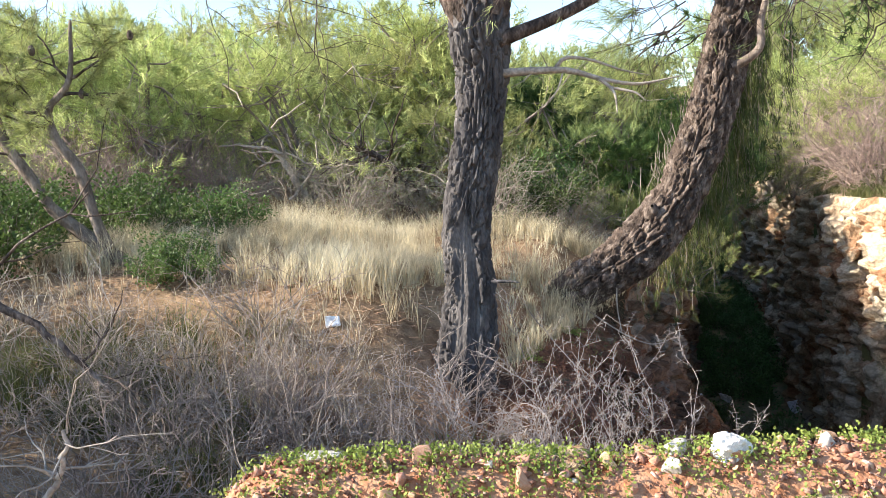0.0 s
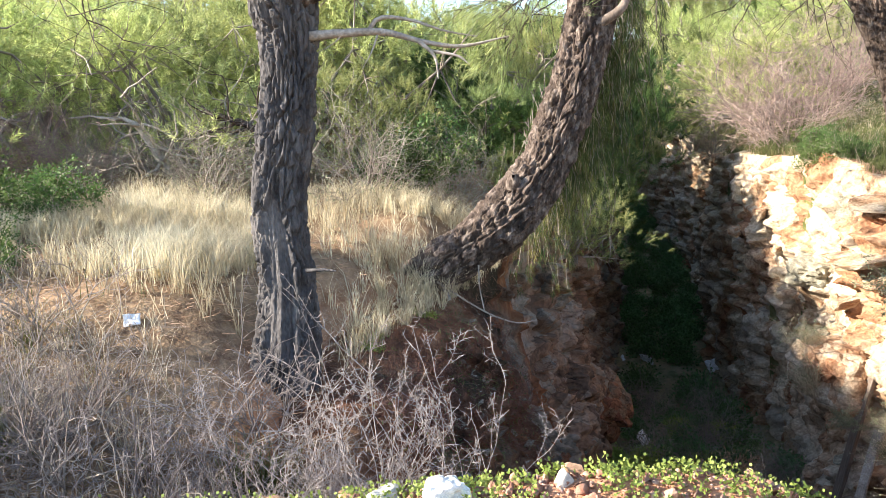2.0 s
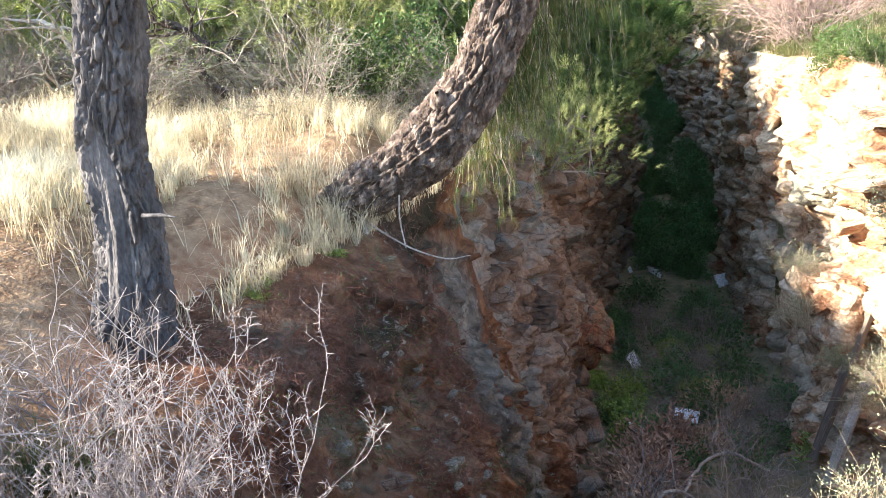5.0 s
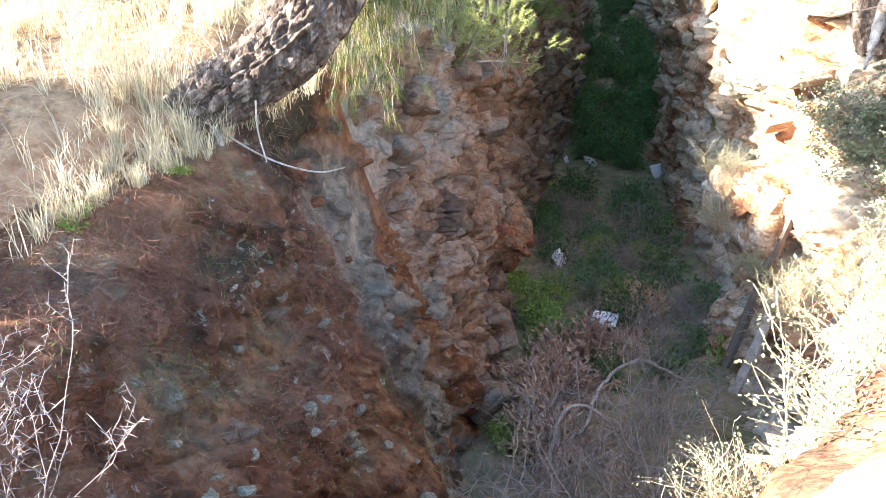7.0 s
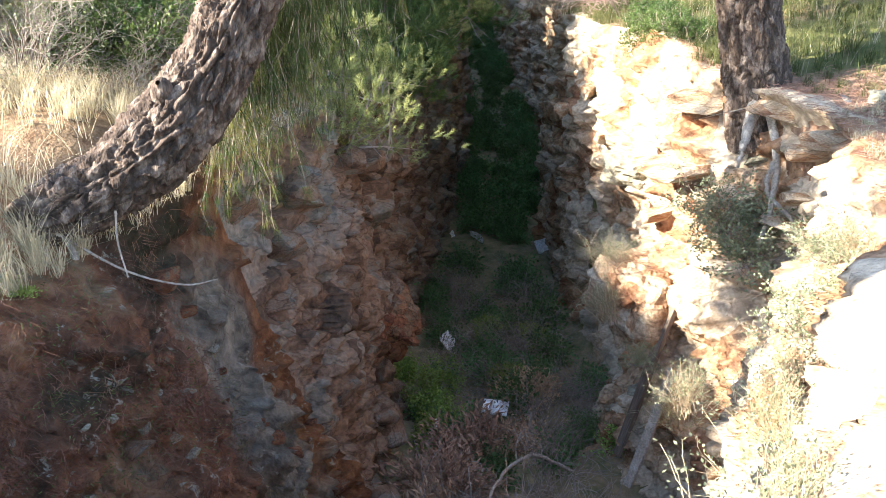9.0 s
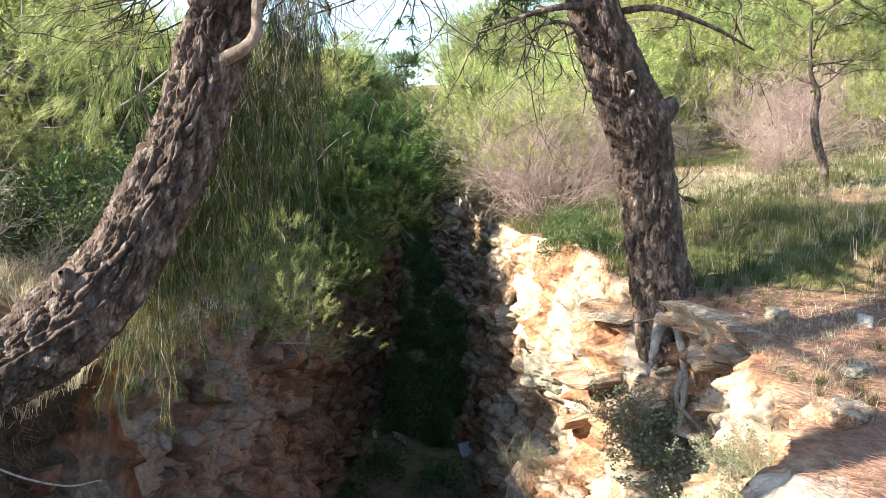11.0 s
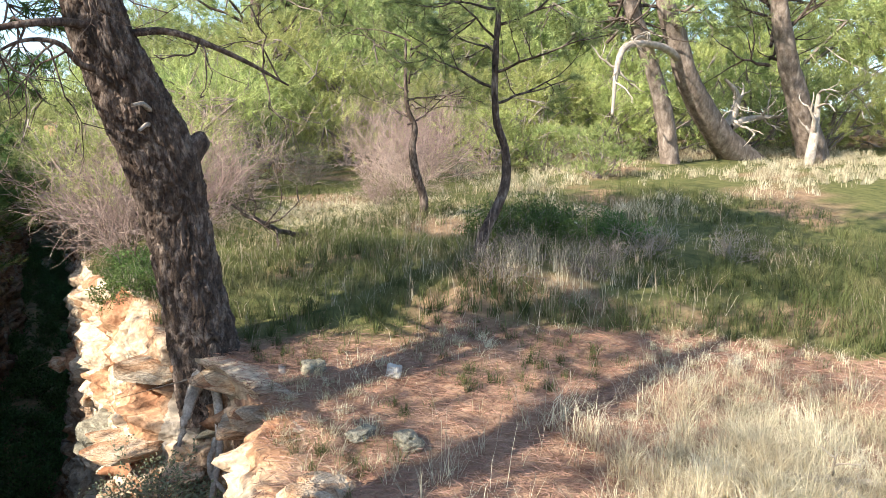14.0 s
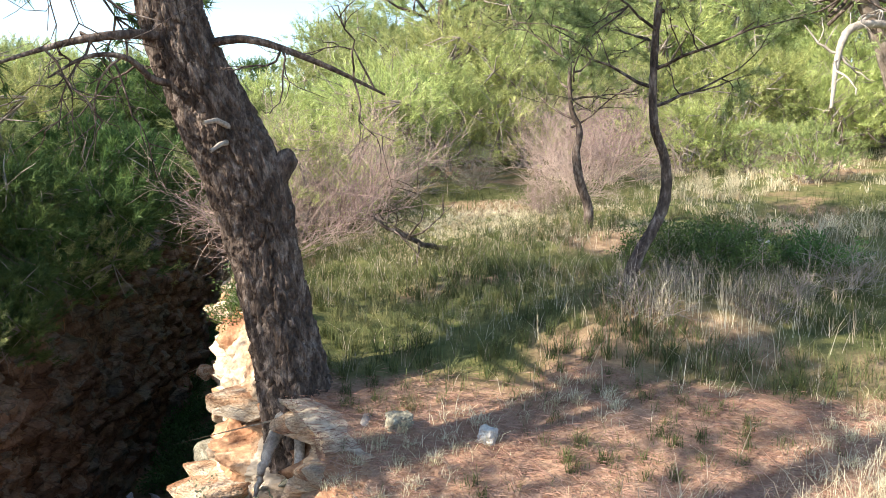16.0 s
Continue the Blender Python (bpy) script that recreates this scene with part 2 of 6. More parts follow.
M_GRASS = material("green_grass", [(0.045, 0.068, 0.022), (0.115, 0.135, 0.05), (0.28, 0.25, 0.13)], 1.6, 0.7, 0, 20, island=0.4, thin=0.35)
M_STRAW = material("dry_grass", [(0.33, 0.25, 0.165), (0.56, 0.485, 0.35), (0.76, 0.70, 0.55)], 1.6, 0.8, 0, 20, island=0.35, thin=0.45)
M_LITTER = material("fallen_needle", [(0.25, 0.145, 0.095), (0.38, 0.245, 0.165), (0.50, 0.36, 0.25)], 2, 0.85, 0, 20, island=0.35)
M_RUSSET = material("russet_needle", [(0.09, 0.045, 0.03), (0.18, 0.095, 0.065), (0.30, 0.18, 0.125)], 2, 0.85, 0, 20, island=0.4)
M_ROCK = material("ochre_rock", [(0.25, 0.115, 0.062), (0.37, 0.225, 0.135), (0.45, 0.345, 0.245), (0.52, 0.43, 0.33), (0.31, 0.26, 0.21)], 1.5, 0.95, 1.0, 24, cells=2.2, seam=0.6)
M_EARTH = material("red_earth_rock", [(0.07, 0.055, 0.035), (0.16, 0.065, 0.04), (0.24, 0.105, 0.055), (0.21, 0.125, 0.075), (0.16, 0.125, 0.09)], 2.2, 0.97, 0.9, 30, cells=7.0)
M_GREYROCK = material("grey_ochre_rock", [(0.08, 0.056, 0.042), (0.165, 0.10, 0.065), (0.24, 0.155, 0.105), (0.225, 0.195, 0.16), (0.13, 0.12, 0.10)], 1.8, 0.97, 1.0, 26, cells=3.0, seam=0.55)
M_STONE = material("pale_stone", [(0.36, 0.33, 0.30), (0.52, 0.48, 0.43), (0.66, 0.62, 0.56)], 8, 0.9, 0.4, 60)
M_PEBBLE = material("mixed_pebble", [(0.30, 0.13, 0.07), (0.42, 0.24, 0.15), (0.58, 0.47, 0.38)], 30, 0.9, 0.3, 120, island=0.35)
M_WHITE = material("chalk_white_rock", [(0.66, 0.64, 0.60), (0.82, 0.80, 0.76)], 9, 0.85, 0.5, 50)
M_PAPER = material("white_litter", [(0.6, 0.62, 0.66), (0.8, 0.81, 0.83)], 9, 0.6, 0.2, 30)
M_PLANK = material("weathered_plank", [(0.10, 0.075, 0.06), (0.2, 0.16, 0.13)], 6, 0.9, 0.4, 50, (1, 1, 0.15))


def ground_material():
    m = bpy.data.materials.new("ground_mix")
    m.use_nodes = True
    nt = m.node_tree
    n, ln = nt.nodes, nt.links.new
    b = n["Principled BSDF"]
    b.inputs["Roughness"].default_value, b.inputs["Specular IOR Level"].default_value = 0.97, 0.1
    co = n.new("ShaderNodeTexCoord")

    def noisy(scale, a, c):
        t = n.new("ShaderNodeTexNoise")
        t.inputs["Scale"].default_value, t.inputs["Detail"].default_value = scale, 8
        t.inputs["Roughness"].default_value = 0.7
        ln(co.outputs["Object"], t.inputs["Vector"])
        r = n.new("ShaderNodeValToRGB")
        r.color_ramp.elements[0].position, r.color_ramp.elements[1].position = 0.35, 0.65
        r.color_ramp.elements[0].color, r.color_ramp.elements[1].color = rgb(a), rgb(c)
        ln(t.outputs["Fac"], r.inputs["Fac"])
        return r.outputs["Color"], t.outputs["Fac"]

    base, height = noisy(9, (0.14, 0.085, 0.052), (0.36, 0.25, 0.155))
    last = base
    for key, scale, a, c in (("green", 6, (0.06, 0.075, 0.025), (0.16, 0.15, 0.06)), ("litter", 14, (0.21, 0.115, 0.075), (0.40, 0.27, 0.185)),
                             ("soil", 16, (0.30, 0.12, 0.06), (0.50, 0.29, 0.18)), ("pit", 5, (0.11, 0.125, 0.06), (0.32, 0.245, 0.16))):
        at = n.new("ShaderNodeAttribute")
        at.attribute_name = key
        mx = n.new("ShaderNodeMix")
        mx.data_type = "RGBA"
        ln(at.outputs["Fac"], mx.inputs["Factor"])
        ln(last, mx.inputs["A"])
        ln(noisy(scale, a, c)[0], mx.inputs["B"])
        last = mx.outputs["Result"]
    ln(last, b.inputs["Base Color"])
    t = n.new("ShaderNodeTexNoise")
    t.inputs["Scale"].default_value, t.inputs["Detail"].default_value = 45, 6
    ln(co.outputs["Object"], t.inputs["Vector"])
    bp = n.new("ShaderNodeBump")
    bp.inputs["Strength"].default_value, bp.inputs["Distance"].default_value = 0.8, 0.02
    ln(t.outputs["Fac"], bp.inputs["Height"])
    ln(bp.outputs["Normal"], b.inputs["Normal"])
    return m


def slope_material():
    """Red earth, ochre and grey rock in leaning bands, with humus and pale lichen specks."""
    m = bpy.data.materials.new("banded_slope")
    m.use_nodes = True
    nt = m.node_tree
    n, ln = nt.nodes, nt.links.new
    b = n["Principled BSDF"]
    b.inputs["Roughness"].default_value, b.inputs["Specular IOR Level"].default_value = 0.97, 0.15
    co = n.new("ShaderNodeTexCoord")

    def field(scale, detail, stretch, at=(0, 0, 0)):
        mp = n.new("ShaderNodeMapping")
        mp.inputs["Scale"].default_value, mp.inputs["Location"].default_value = stretch, at
        ln(co.outputs["Object"], mp.inputs["Vector"])
        t = n.new("ShaderNodeTexNoise")
        t.inputs["Scale"].default_value, t.inputs["Detail"].default_value, t.inputs["Roughness"].default_value = scale, detail, 0.68
        t.inputs["Distortion"].default_value = 0.6
        ln(mp.outputs["Vector"], t.inputs["Vector"])
        return t.outputs["Fac"]

    def ramp(value, stops):
        r = n.new("ShaderNodeValToRGB")
        el = r.color_ramp.elements
        while len(el) < len(stops):
            el.new(0.5)
        for e, (at, c) in zip(el, stops):
            e.position, e.color = at, rgb(c)
        ln(value, r.inputs["Fac"])
        return r.outputs["Color"]

    def blend(factor, a, c, kind="MIX"):
        mx = n.new("ShaderNodeMix")
        mx.data_type, mx.blend_type = "RGBA", kind
        if isinstance(factor, float):
            mx.inputs["Factor"].default_value = factor
        else:
            ln(factor, mx.inputs["Factor"])
        ln(a, mx.inputs["A"])
        ln(c, mx.inputs["B"])
        return mx.outputs["Result"]

    broad = field(1.25, 10, (1, 1, 0.6))
    colour = ramp(broad, [(0.34, (0.05, 0.045, 0.028)), (0.42, (0.12, 0.068, 0.045)), (0.49, (0.21, 0.095, 0.055)), (0.56, (0.27, 0.155, 0.09)), (0.63, (0.175, 0.16, 0.115))])
    grey = ramp(field(3.0, 9, (1, 1, 0.8), (3, 1, 2)), [(0.35, (0.10, 0.09, 0.075)), (0.5, (0.22, 0.20, 0.17)), (0.65, (0.34, 0.29, 0.225))])
    zone = n.new("ShaderNodeAttribute")
    zone.attribute_name = "grey"
    colour = blend(zone.outputs["Fac"], colour, grey)
    warm = n.new("ShaderNodeAttribute")
    warm.attribute_name = "ochre"
    colour = blend(warm.outputs["Fac"], colour, ramp(field(4.0, 9, (1, 1, 0.7), (1, 5, 2)), [(0.35, (0.14, 0.055, 0.03)), (0.55, (0.29, 0.135, 0.065)), (0.7, (0.32, 0.20, 0.12))]))
    lichen = ramp(field(13, 5, (1, 1, 1), (7, 0, 0)), [(0.575, (0, 0, 0)), (0.62, (1, 1, 1))])
    patch_of = ramp(field(1.6, 3, (1, 1, 1), (0, 9, 0)), [(0.45, (0, 0, 0)), (0.6, (0.8, 0.8, 0.8))])
    pale = ramp(field(30, 3, (1, 1, 1)), [(0.3, (0.25, 0.25, 0.20)), (0.7, (0.50, 0.49, 0.42))])
    colour = blend(blend(1.0, lichen, patch_of, "MULTIPLY"), colour, pale)
    grain = field(11, 10, (1, 1, 1), (2, 2, 2))
    colour = blend(1.0, colour, ramp(grain, [(0.3, (0.5, 0.5, 0.5)), (0.7, (1.25, 1.25, 1.25))]), "MULTIPLY")
    ln(colour, b.inputs["Base Color"])
    bp = n.new("ShaderNodeBump")
    bp.inputs["Strength"].default_value, bp.inputs["Distance"].default_value = 1.0, 0.08
    ln(grain, bp.inputs["Height"])
    ln(bp.outputs["Normal"], b.inputs["Normal"])
    return m


M_GROUND = ground_material()
M_SLOPE = slope_material()

# ---- the plan of the ravine: its rim and its floor's edge, from the far end round the near end and back ----
RIM = [(11.6, 38.5), (10.6, 35.5), (9.2, 31), (7.6, 25), (6.3, 20), (5.2, 16.5), (4.0, 13), (3.05, 10.6), (2.6, 9.0), (1.85, 7.3), (1.4, 6.3), (0.88, 5.5), (0.42, 4.85),
       (0.14, 4.15), (0.12, 3.35), (0.55, 2.75), (1.3, 2.6), (2.1, 2.65), (2.8, 2.95), (3.6, 3.5), (4.5, 4.3), (5.2, 5.3), (5.62, 6.2), (5.58, 7.2),
       (5.6, 8.0), (5.72, 9.2), (5.98, 11), (6.72, 14), (8.25, 17.8), (9.3, 21.5), (10.2, 25.5), (11.3, 31), (12.2, 36), (11.6, 38.5)]
FOOT = [(11.5, 37.5), (10.7, 35), (9.6, 31), (8.2, 24.5), (6.8, 20), (5.6, 16.6), (4.4, 13.3), (3.5, 11), (3.2, 9.5), (2.6, 7.6), (2.35, 6.6), (2.35, 5.7), (2.3, 5.1),
        (2.2, 4.75), (2.25, 4.5), (2.4, 4.35), (2.6, 4.3), (2.8, 4.35), (3.2, 4.5), (3.7, 4.9), (4.1, 5.4), (4.4, 6.0), (4.6, 6.7), (4.75, 7.6),
        (4.95, 8.2), (5.35, 9.3), (5.85, 11), (6.62, 14), (8.1, 17.8), (9.1, 21.5), (9.9, 25.5), (11.0, 31), (11.9, 35.5), (11.5, 37.5)]
NRIM = 1250
rim = spline(RIM, NRIM)
foot = spline(FOOT, NRIM)


def inside(px, py, poly):
    hit = np.zeros(len(px), bool)
    for (x0, y0), (x1, y1) in zip(poly, np.roll(poly, -1, 0)):
        cross = (y0 > py) != (y1 > py)
        with np.errstate(divide="ignore", invalid="ignore"):
            hit ^= cross & (px < (x1 - x0) * (py - y0) / (y1 - y0 + 1e-12) + x0)
    return hit


def gap(px, py, poly):
    """Distance to a polyline, negative inside it."""
    best = np.full(len(px), 1e9)
    for (x0, y0), (x1, y1) in zip(poly[:-1], poly[1:]):
        dx, dy = x1 - x0, y1 - y0
        t = np.clip(((px - x0) * dx + (py - y0) * dy) / (dx * dx + dy * dy + 1e-12), 0, 1)
        best = np.minimum(best, np.hypot(px - x0 - t * dx, py - y0 - t * dy))
    return np.where(inside(px, py, poly), -best, best)


RIM_COARSE = rim[::8]


def top(x, y):
    """The height of the ground outside the ravine."""
    x, y = np.asarray(x, float), np.asarray(y, float)
    xc, yc = np.clip(x, -40, 45), np.clip(y, -30, 55)
    path = np.interp(xc, [-0.3, 1.3, 1.9, 2.4, 2.8, 3.6, 4.4, 6], [-0.05, 0.0, 0.08, 0.14, 0.33, 0.42, 0.55, 0.5])
    berm = np.clip(0.62 - 0.08 * xc, 0.4, 0.68) * np.exp(-(((yc - 2.05) / 0.36) ** 2)) * sm(-1.5, -0.7, xc) * (1 - sm(1.2, 2.2, xc))
    near = path + berm + 0.08 * np.clip(-xc - 1, 0, 10)
    bank = 0.12 + 0.52 * sm(3.4, 5.2, yc) + 0.1 * np.clip(yc - 5.4, 0, 60) + 0.16 * np.clip(-xc - 0.5, 0, 0.9) + 0.06 * np.clip(-xc - 1.4, 0, 40)
    bank = bank - 0.28 * sm(-0.6, 0.4, xc) * (1 - sm(4.7, 5.6, yc))
    bank = bank - 0.3 * np.exp(-(((yc - 2.95) / 0.42) ** 2)) * sm(-3.0, -0.8, xc)
    bank = bank + 0.12 * np.exp(-(((xc + 0.9) / 0.6) ** 2) - ((yc - 4.45) / 0.5) ** 2)
    plane = 0.3 + 0.094 * (xc - 5.5) + 0.0925 * (yc - 5)
    west = near + (bank - near) * sm(2.3, 3.1, yc)
    east = near + (plane - near) * np.maximum(sm(2.3, 4.0, yc), sm(5, 7.5, xc))
    mid = np.interp(yc, [0, 2.5, 4, 6, 9, 12, 16, 20, 25, 55], [3.0, 2.5, 2.8, 3.3, 4.2, 5.0, 6.6, 7.8, 8.8, 14])
    east = east + 0.3 * np.exp(-((xc - 8.8) / 1.3) ** 2 - ((yc - 7.5) / 0.95) ** 2)
    z = west + (east - west) * sm(-1.2, 1.2, xc - mid)
    z = np.array(z, float)
    by = (yc > 3.9) & (yc < 44) & (xc > -2.5) & (xc < 16)
    if by.any():
        d = np.maximum(gap(xc[by], yc[by], RIM_COARSE), 0)
        left = xc[by] < mid[by]
        edge = np.where(left, np.interp(yc[by], [4, 5, 5.8, 7, 9, 10.6, 14, 20, 28, 38], [0.02, 0.14, 0.22, 0.35, 0.3, 0.2, 0.2, 0.5, 1.2, 2.5]), np.interp(yc[by], [7, 8.7, 11, 14, 18, 28, 38], [0.4, 0.75, 0.65, 0.5, 0.5, 1.2, 2.5]))
        reach = np.where(left, 0.4 + 0.7 * sm(6.5, 8.5, yc[by]), 1.1)
        z[by] += (edge - z[by]) * np.exp(-((d / reach) ** 2)) * np.where(left, sm(3.9, 4.7, yc[by]), sm(7.3, 8.7, yc[by]))
    q = np.stack([x, y], -1).reshape(-1, 2)
    bumps = 0.05 * fbm(q * 0.9, 3, 3) + 0.012 * fbm(q * 5, 3, 9)
    return z + bumps.reshape(z.shape) * sm(0.2, 2.0, np.hypot(x, y) + 1)


def floor_z(y):
    return np.interp(y, [4, 6, 8.3, 11, 14, 18, 22, 27, 32, 38], [-2.5, -2.8, -3.0, -3.25, -3.45, -3.35, -2.9, -2.3, -1.7, -0.9])


# ---- ground: one sheet to the horizon, sunk along the ravine ----
def axis(a, b, step, far):
    inner = np.arange(a, b + step / 2, step)
    grow = step * 1.22 ** np.arange(1, 46)
    tail = np.cumsum(grow)
    tail = tail[tail < far]
    return np.concatenate([a - tail[::-1], inner, b + tail])


gx, gy = axis(-7, 15, 0.09, 1500), axis(-2, 39, 0.09, 1500)
X, Y = np.meshgrid(gx, gy)
xs, ys = X.ravel(), Y.ravel()
dist = np.full(len(xs), 9.0)
nearby = (xs > -1) & (xs < 14) & (ys > 1) & (ys < 42)
dist[nearby] = gap(xs[nearby], ys[nearby], RIM_COARSE)
zs = top(xs, ys)
sunk = floor_z(ys) + 0.10 * fbm(np.stack([xs, ys], 1) * 1.5, 3, 21)
zs = np.where(dist < 0.1, sunk, zs)
nx = len(gx)
i, j = np.meshgrid(np.arange(len(gy) - 1), np.arange(nx - 1), indexing="ij")
quads = np.stack([i * nx + j, i * nx + j + 1, (i + 1) * nx + j + 1, (i + 1) * nx + j], -1).reshape(-1, 4)
me = mesh_of("ground", np.stack([xs, ys, zs], 1), quads, M_GROUND, True)
nq = np.stack([xs, ys], 1)
patch = fbm(nq * 0.8, 4, 40)
mid_x = np.interp(ys, [0, 2.5, 4, 6, 9, 12, 16, 20, 25, 55], [3.0, 2.5, 2.8, 3.3, 4.2, 5.0, 6.6, 7.8, 8.8, 14])
east_side = sm(-0.5, 0.5, xs - mid_x)


def litter_zone(x, y):
    """Where fallen needles cover the ground: round the foot of the pine on the cliff and south of it."""
    q = np.stack([x, y], -1).reshape(-1, 2)
    u = x * 0.62 + y * 0.78
    return sm(-0.15, 0.35, 9.9 - u + 0.7 * fbm(q * 0.8, 3, 70).reshape(x.shape)) * sm(3.6, 5.2, x + 0.3 * y) * sm(-0.6, 0.4, 9.6 - x + fbm(q * 0.7, 2, 75).reshape(x.shape))


masks = {
    "green": east_side * sm(-0.4, 0.3, patch + 0.2) * (1 - litter_zone(xs, ys)),
    "litter": litter_zone(xs, ys) * sm(-0.7, 0.1, patch + 0.3),
    "soil": np.maximum(np.exp(-(((ys - 1.9) / 0.75) ** 4)) * sm(-1.6, -0.8, xs) * (1 - sm(3.0, 4.6, xs)), sm(-0.5, 0.0, -np.abs(dist) + 0.1) * (xs < mid_x)),
    "pit": (dist < -0.12).astype(float),
}
for key, values in masks.items():
    me.attributes.new(key, "FLOAT", "POINT").data.foreach_set("value", values.astype(np.float32))
ground = tagged(new("ground", me), "uneven slope of red earth, needles and dry grass", "ground", kind="structure")


# ---- the ravine's rock faces ----
def face_rows(lo, hi, rows):
    """Points of the face between two places along the rim: an array (along, down, 3)."""
    r, f = rim[lo:hi], foot[lo:hi]
    u = np.linspace(0, 1, rows)[None, :, None]
    bend = (1.1 - 0.4 * sm(6.6, 5.4, r[:, 1]) * sm(2.5, 1.5, r[:, 0]) + 0.45 * sm(4.5, 5.5, r[:, 0]) * sm(5.2, 6.4, r[:, 1]) * sm(12, 10, r[:, 1]))[:, None, None]
    flat = r[:, None] + (f - r)[:, None] * u**bend
    zt, zf = top(r[:, 0], r[:, 1]), floor_z(f[:, 1]) - 0.25
    z = (zt[:, None] + 0.015) * (1 - u[..., 0]) + zf[:, None] * u[..., 0]
    p = np.concatenate([flat, z[..., None]], -1).reshape(-1, 3)
    t = np.gradient(r, axis=0)
    t /= np.linalg.norm(t, axis=1)[:, None]
    out = np.stack([-t[:, 1], t[:, 0], 0 * t[:, 0]], 1)
    lay = p * [1.0, 1.0, 1.0]
    lay[:, 2] += 0.25 * vnoise(p * 0.8, 77)
    warp = p + 0.05 * np.stack([fbm(p * 2.2, 2, 60 + a) for a in range(3)], 1)
    a1, a2, am = voronoi(warp * [1.5, 1.5, 2.2], 1)
    b1, b2, bm_ = voronoi(warp * [3.0, 3.0, 6.5], 2)
    band = hashed(np.floor(lay[:, 2] * 7 + 0.6 * vnoise(p * 1.3, 31)), np.floor(p[:, 1] * 0.7), seed=8)
    low = sm(6.9, 5.6, p[:, 1]) * sm(3.6, 2.6, p[:, 0])
    sunny_side = sm(-0.4, 0.4, p[:, 0] - np.interp(p[:, 1], [0, 2.5, 4, 6, 9, 12, 16, 20, 25, 55], [3.0, 2.5, 2.8, 3.3, 4.2, 5.0, 6.6, 7.8, 8.8, 14]))
    smooth_rock = sunny_side * sm(7.3, 8.5, p[:, 1])
    blocky = (1.0 - 0.5 * low) * (1 - 0.4 * smooth_rock)
    flutes = (0.3 * sunny_side + 0.7 * smooth_rock) * (0.13 * vnoise(p * [2.1, 2.1, 0.55] + 3.3, 120) + 0.07 * vnoise(p * [4.6, 4.6, 1.3], 121) - 0.09 * sm(0.18, 0.0, np.abs(vnoise(p * [1.7, 1.7, 0.35], 122))))
    steps = hashed(np.floor(lay[:, 2] * 16 + 0.8 * vnoise(p * 2.1, 32)), np.floor(p[:, 1] * 1.6 + p[:, 0]), seed=9)
    push = blocky * (0.20 * (am - 0.45) - 0.10 * (1 - sm(0.0, 0.07, a2 - a1)) + 0.15 * (bm_ - 0.5) - 0.06 * (1 - sm(0.0, 0.08, b2 - b1)) + 0.12 * (band - 0.5) + 0.05 * (steps - 0.5))
    c1, c2, cm = voronoi(warp * [8.0, 8.0, 12.0], 3)
    push += flutes + (0.05 - 0.02 * sunny_side) * (cm - 0.5) - 0.03 * (1 - 0.8 * low) * (1 - 0.6 * smooth_rock) * (1 - sm(0, 0.15, c2 - c1)) + 0.12 * low * fbm(p * [2.6, 2.6, 2.0], 5, 130) + 0.05 * low * (cm - 0.5) + 0.17 * fbm(p * [0.9, 0.9, 0.45], 3, 90) + 0.025 * fbm(p * 9, 3, 95)
    uu = np.repeat(u[:, :, 0], hi - lo, 0).ravel()
    push = np.maximum(push + 0.03 * blocky - 0.02 * sm(4.6, 5.2, p[:, 0]) * sm(5.5, 6.5, p[:, 1]) * sm(11, 9.5, p[:, 1]), -0.15)
    push = (push + sunny_side * (0.045 * (steps - 0.5) + 0.06 * (band - 0.5) + 0.05 * (bm_ - 0.5) - 0.04 * (1 - sm(0.0, 0.08, b2 - b1)))) * sm(-0.02, 0.06, uu)
    side = np.repeat(out, rows, 0)
    return p + side * push[:, None] * 0.9 + np.array([0, 0, 1.0]) * (push * 0.12)[:, None], side


def rock_face(name, lo, hi, rows, mat, label):
    p, side = face_rows(lo, hi, rows)
    n = hi - lo
    grid = p.reshape(n, rows, 3)
    ways = side.reshape(n, rows, 3)[:, :1]
    lips = []
    for far, rise in ((0.5, -0.08), (0.3, -0.012), (0.12, 0.012)):
        lip = grid[:, :1] - ways * far
        lip[:, 0, 2] = top(lip[:, 0, 0], lip[:, 0, 1]) + rise
        lips.append(lip)
    grid = np.concatenate([*lips, grid], 1)
    k = rows + 3
    i, j = np.meshgrid(np.arange(n - 1), np.arange(k - 1), indexing="ij")
    f = np.stack([i * k + j, i * k + j + 1, (i + 1) * k + j + 1, (i + 1) * k + j], -1).reshape(-1, 4)
    ob = tagged(new(name, mesh_of(name, grid.reshape(-1, 3), f, mat)), label, "cliff", kind="structure")
    return ob, grid


near_w = int(np.argmin(np.hypot(rim[:, 0] - 0.55, rim[:, 1] - 2.75)))
near_e = int(np.argmin(np.hypot(rim[:, 0] - 3.2, rim[:, 1] - 3.2)))
turn_w = int(np.argmin(np.hypot(rim[:, 0] - 1.65, rim[:, 1] - 6.9)))
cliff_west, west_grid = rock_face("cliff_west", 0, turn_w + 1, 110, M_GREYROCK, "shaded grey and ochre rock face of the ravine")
slope_west, slope_grid = rock_face("slope_west", turn_w, near_w + 1, 110, M_SLOPE, "steep red earth slope with embedded stones")
face = slope_grid.reshape(-1, 3)
wob = 0.25 * fbm(face * 1.6, 3, 140)
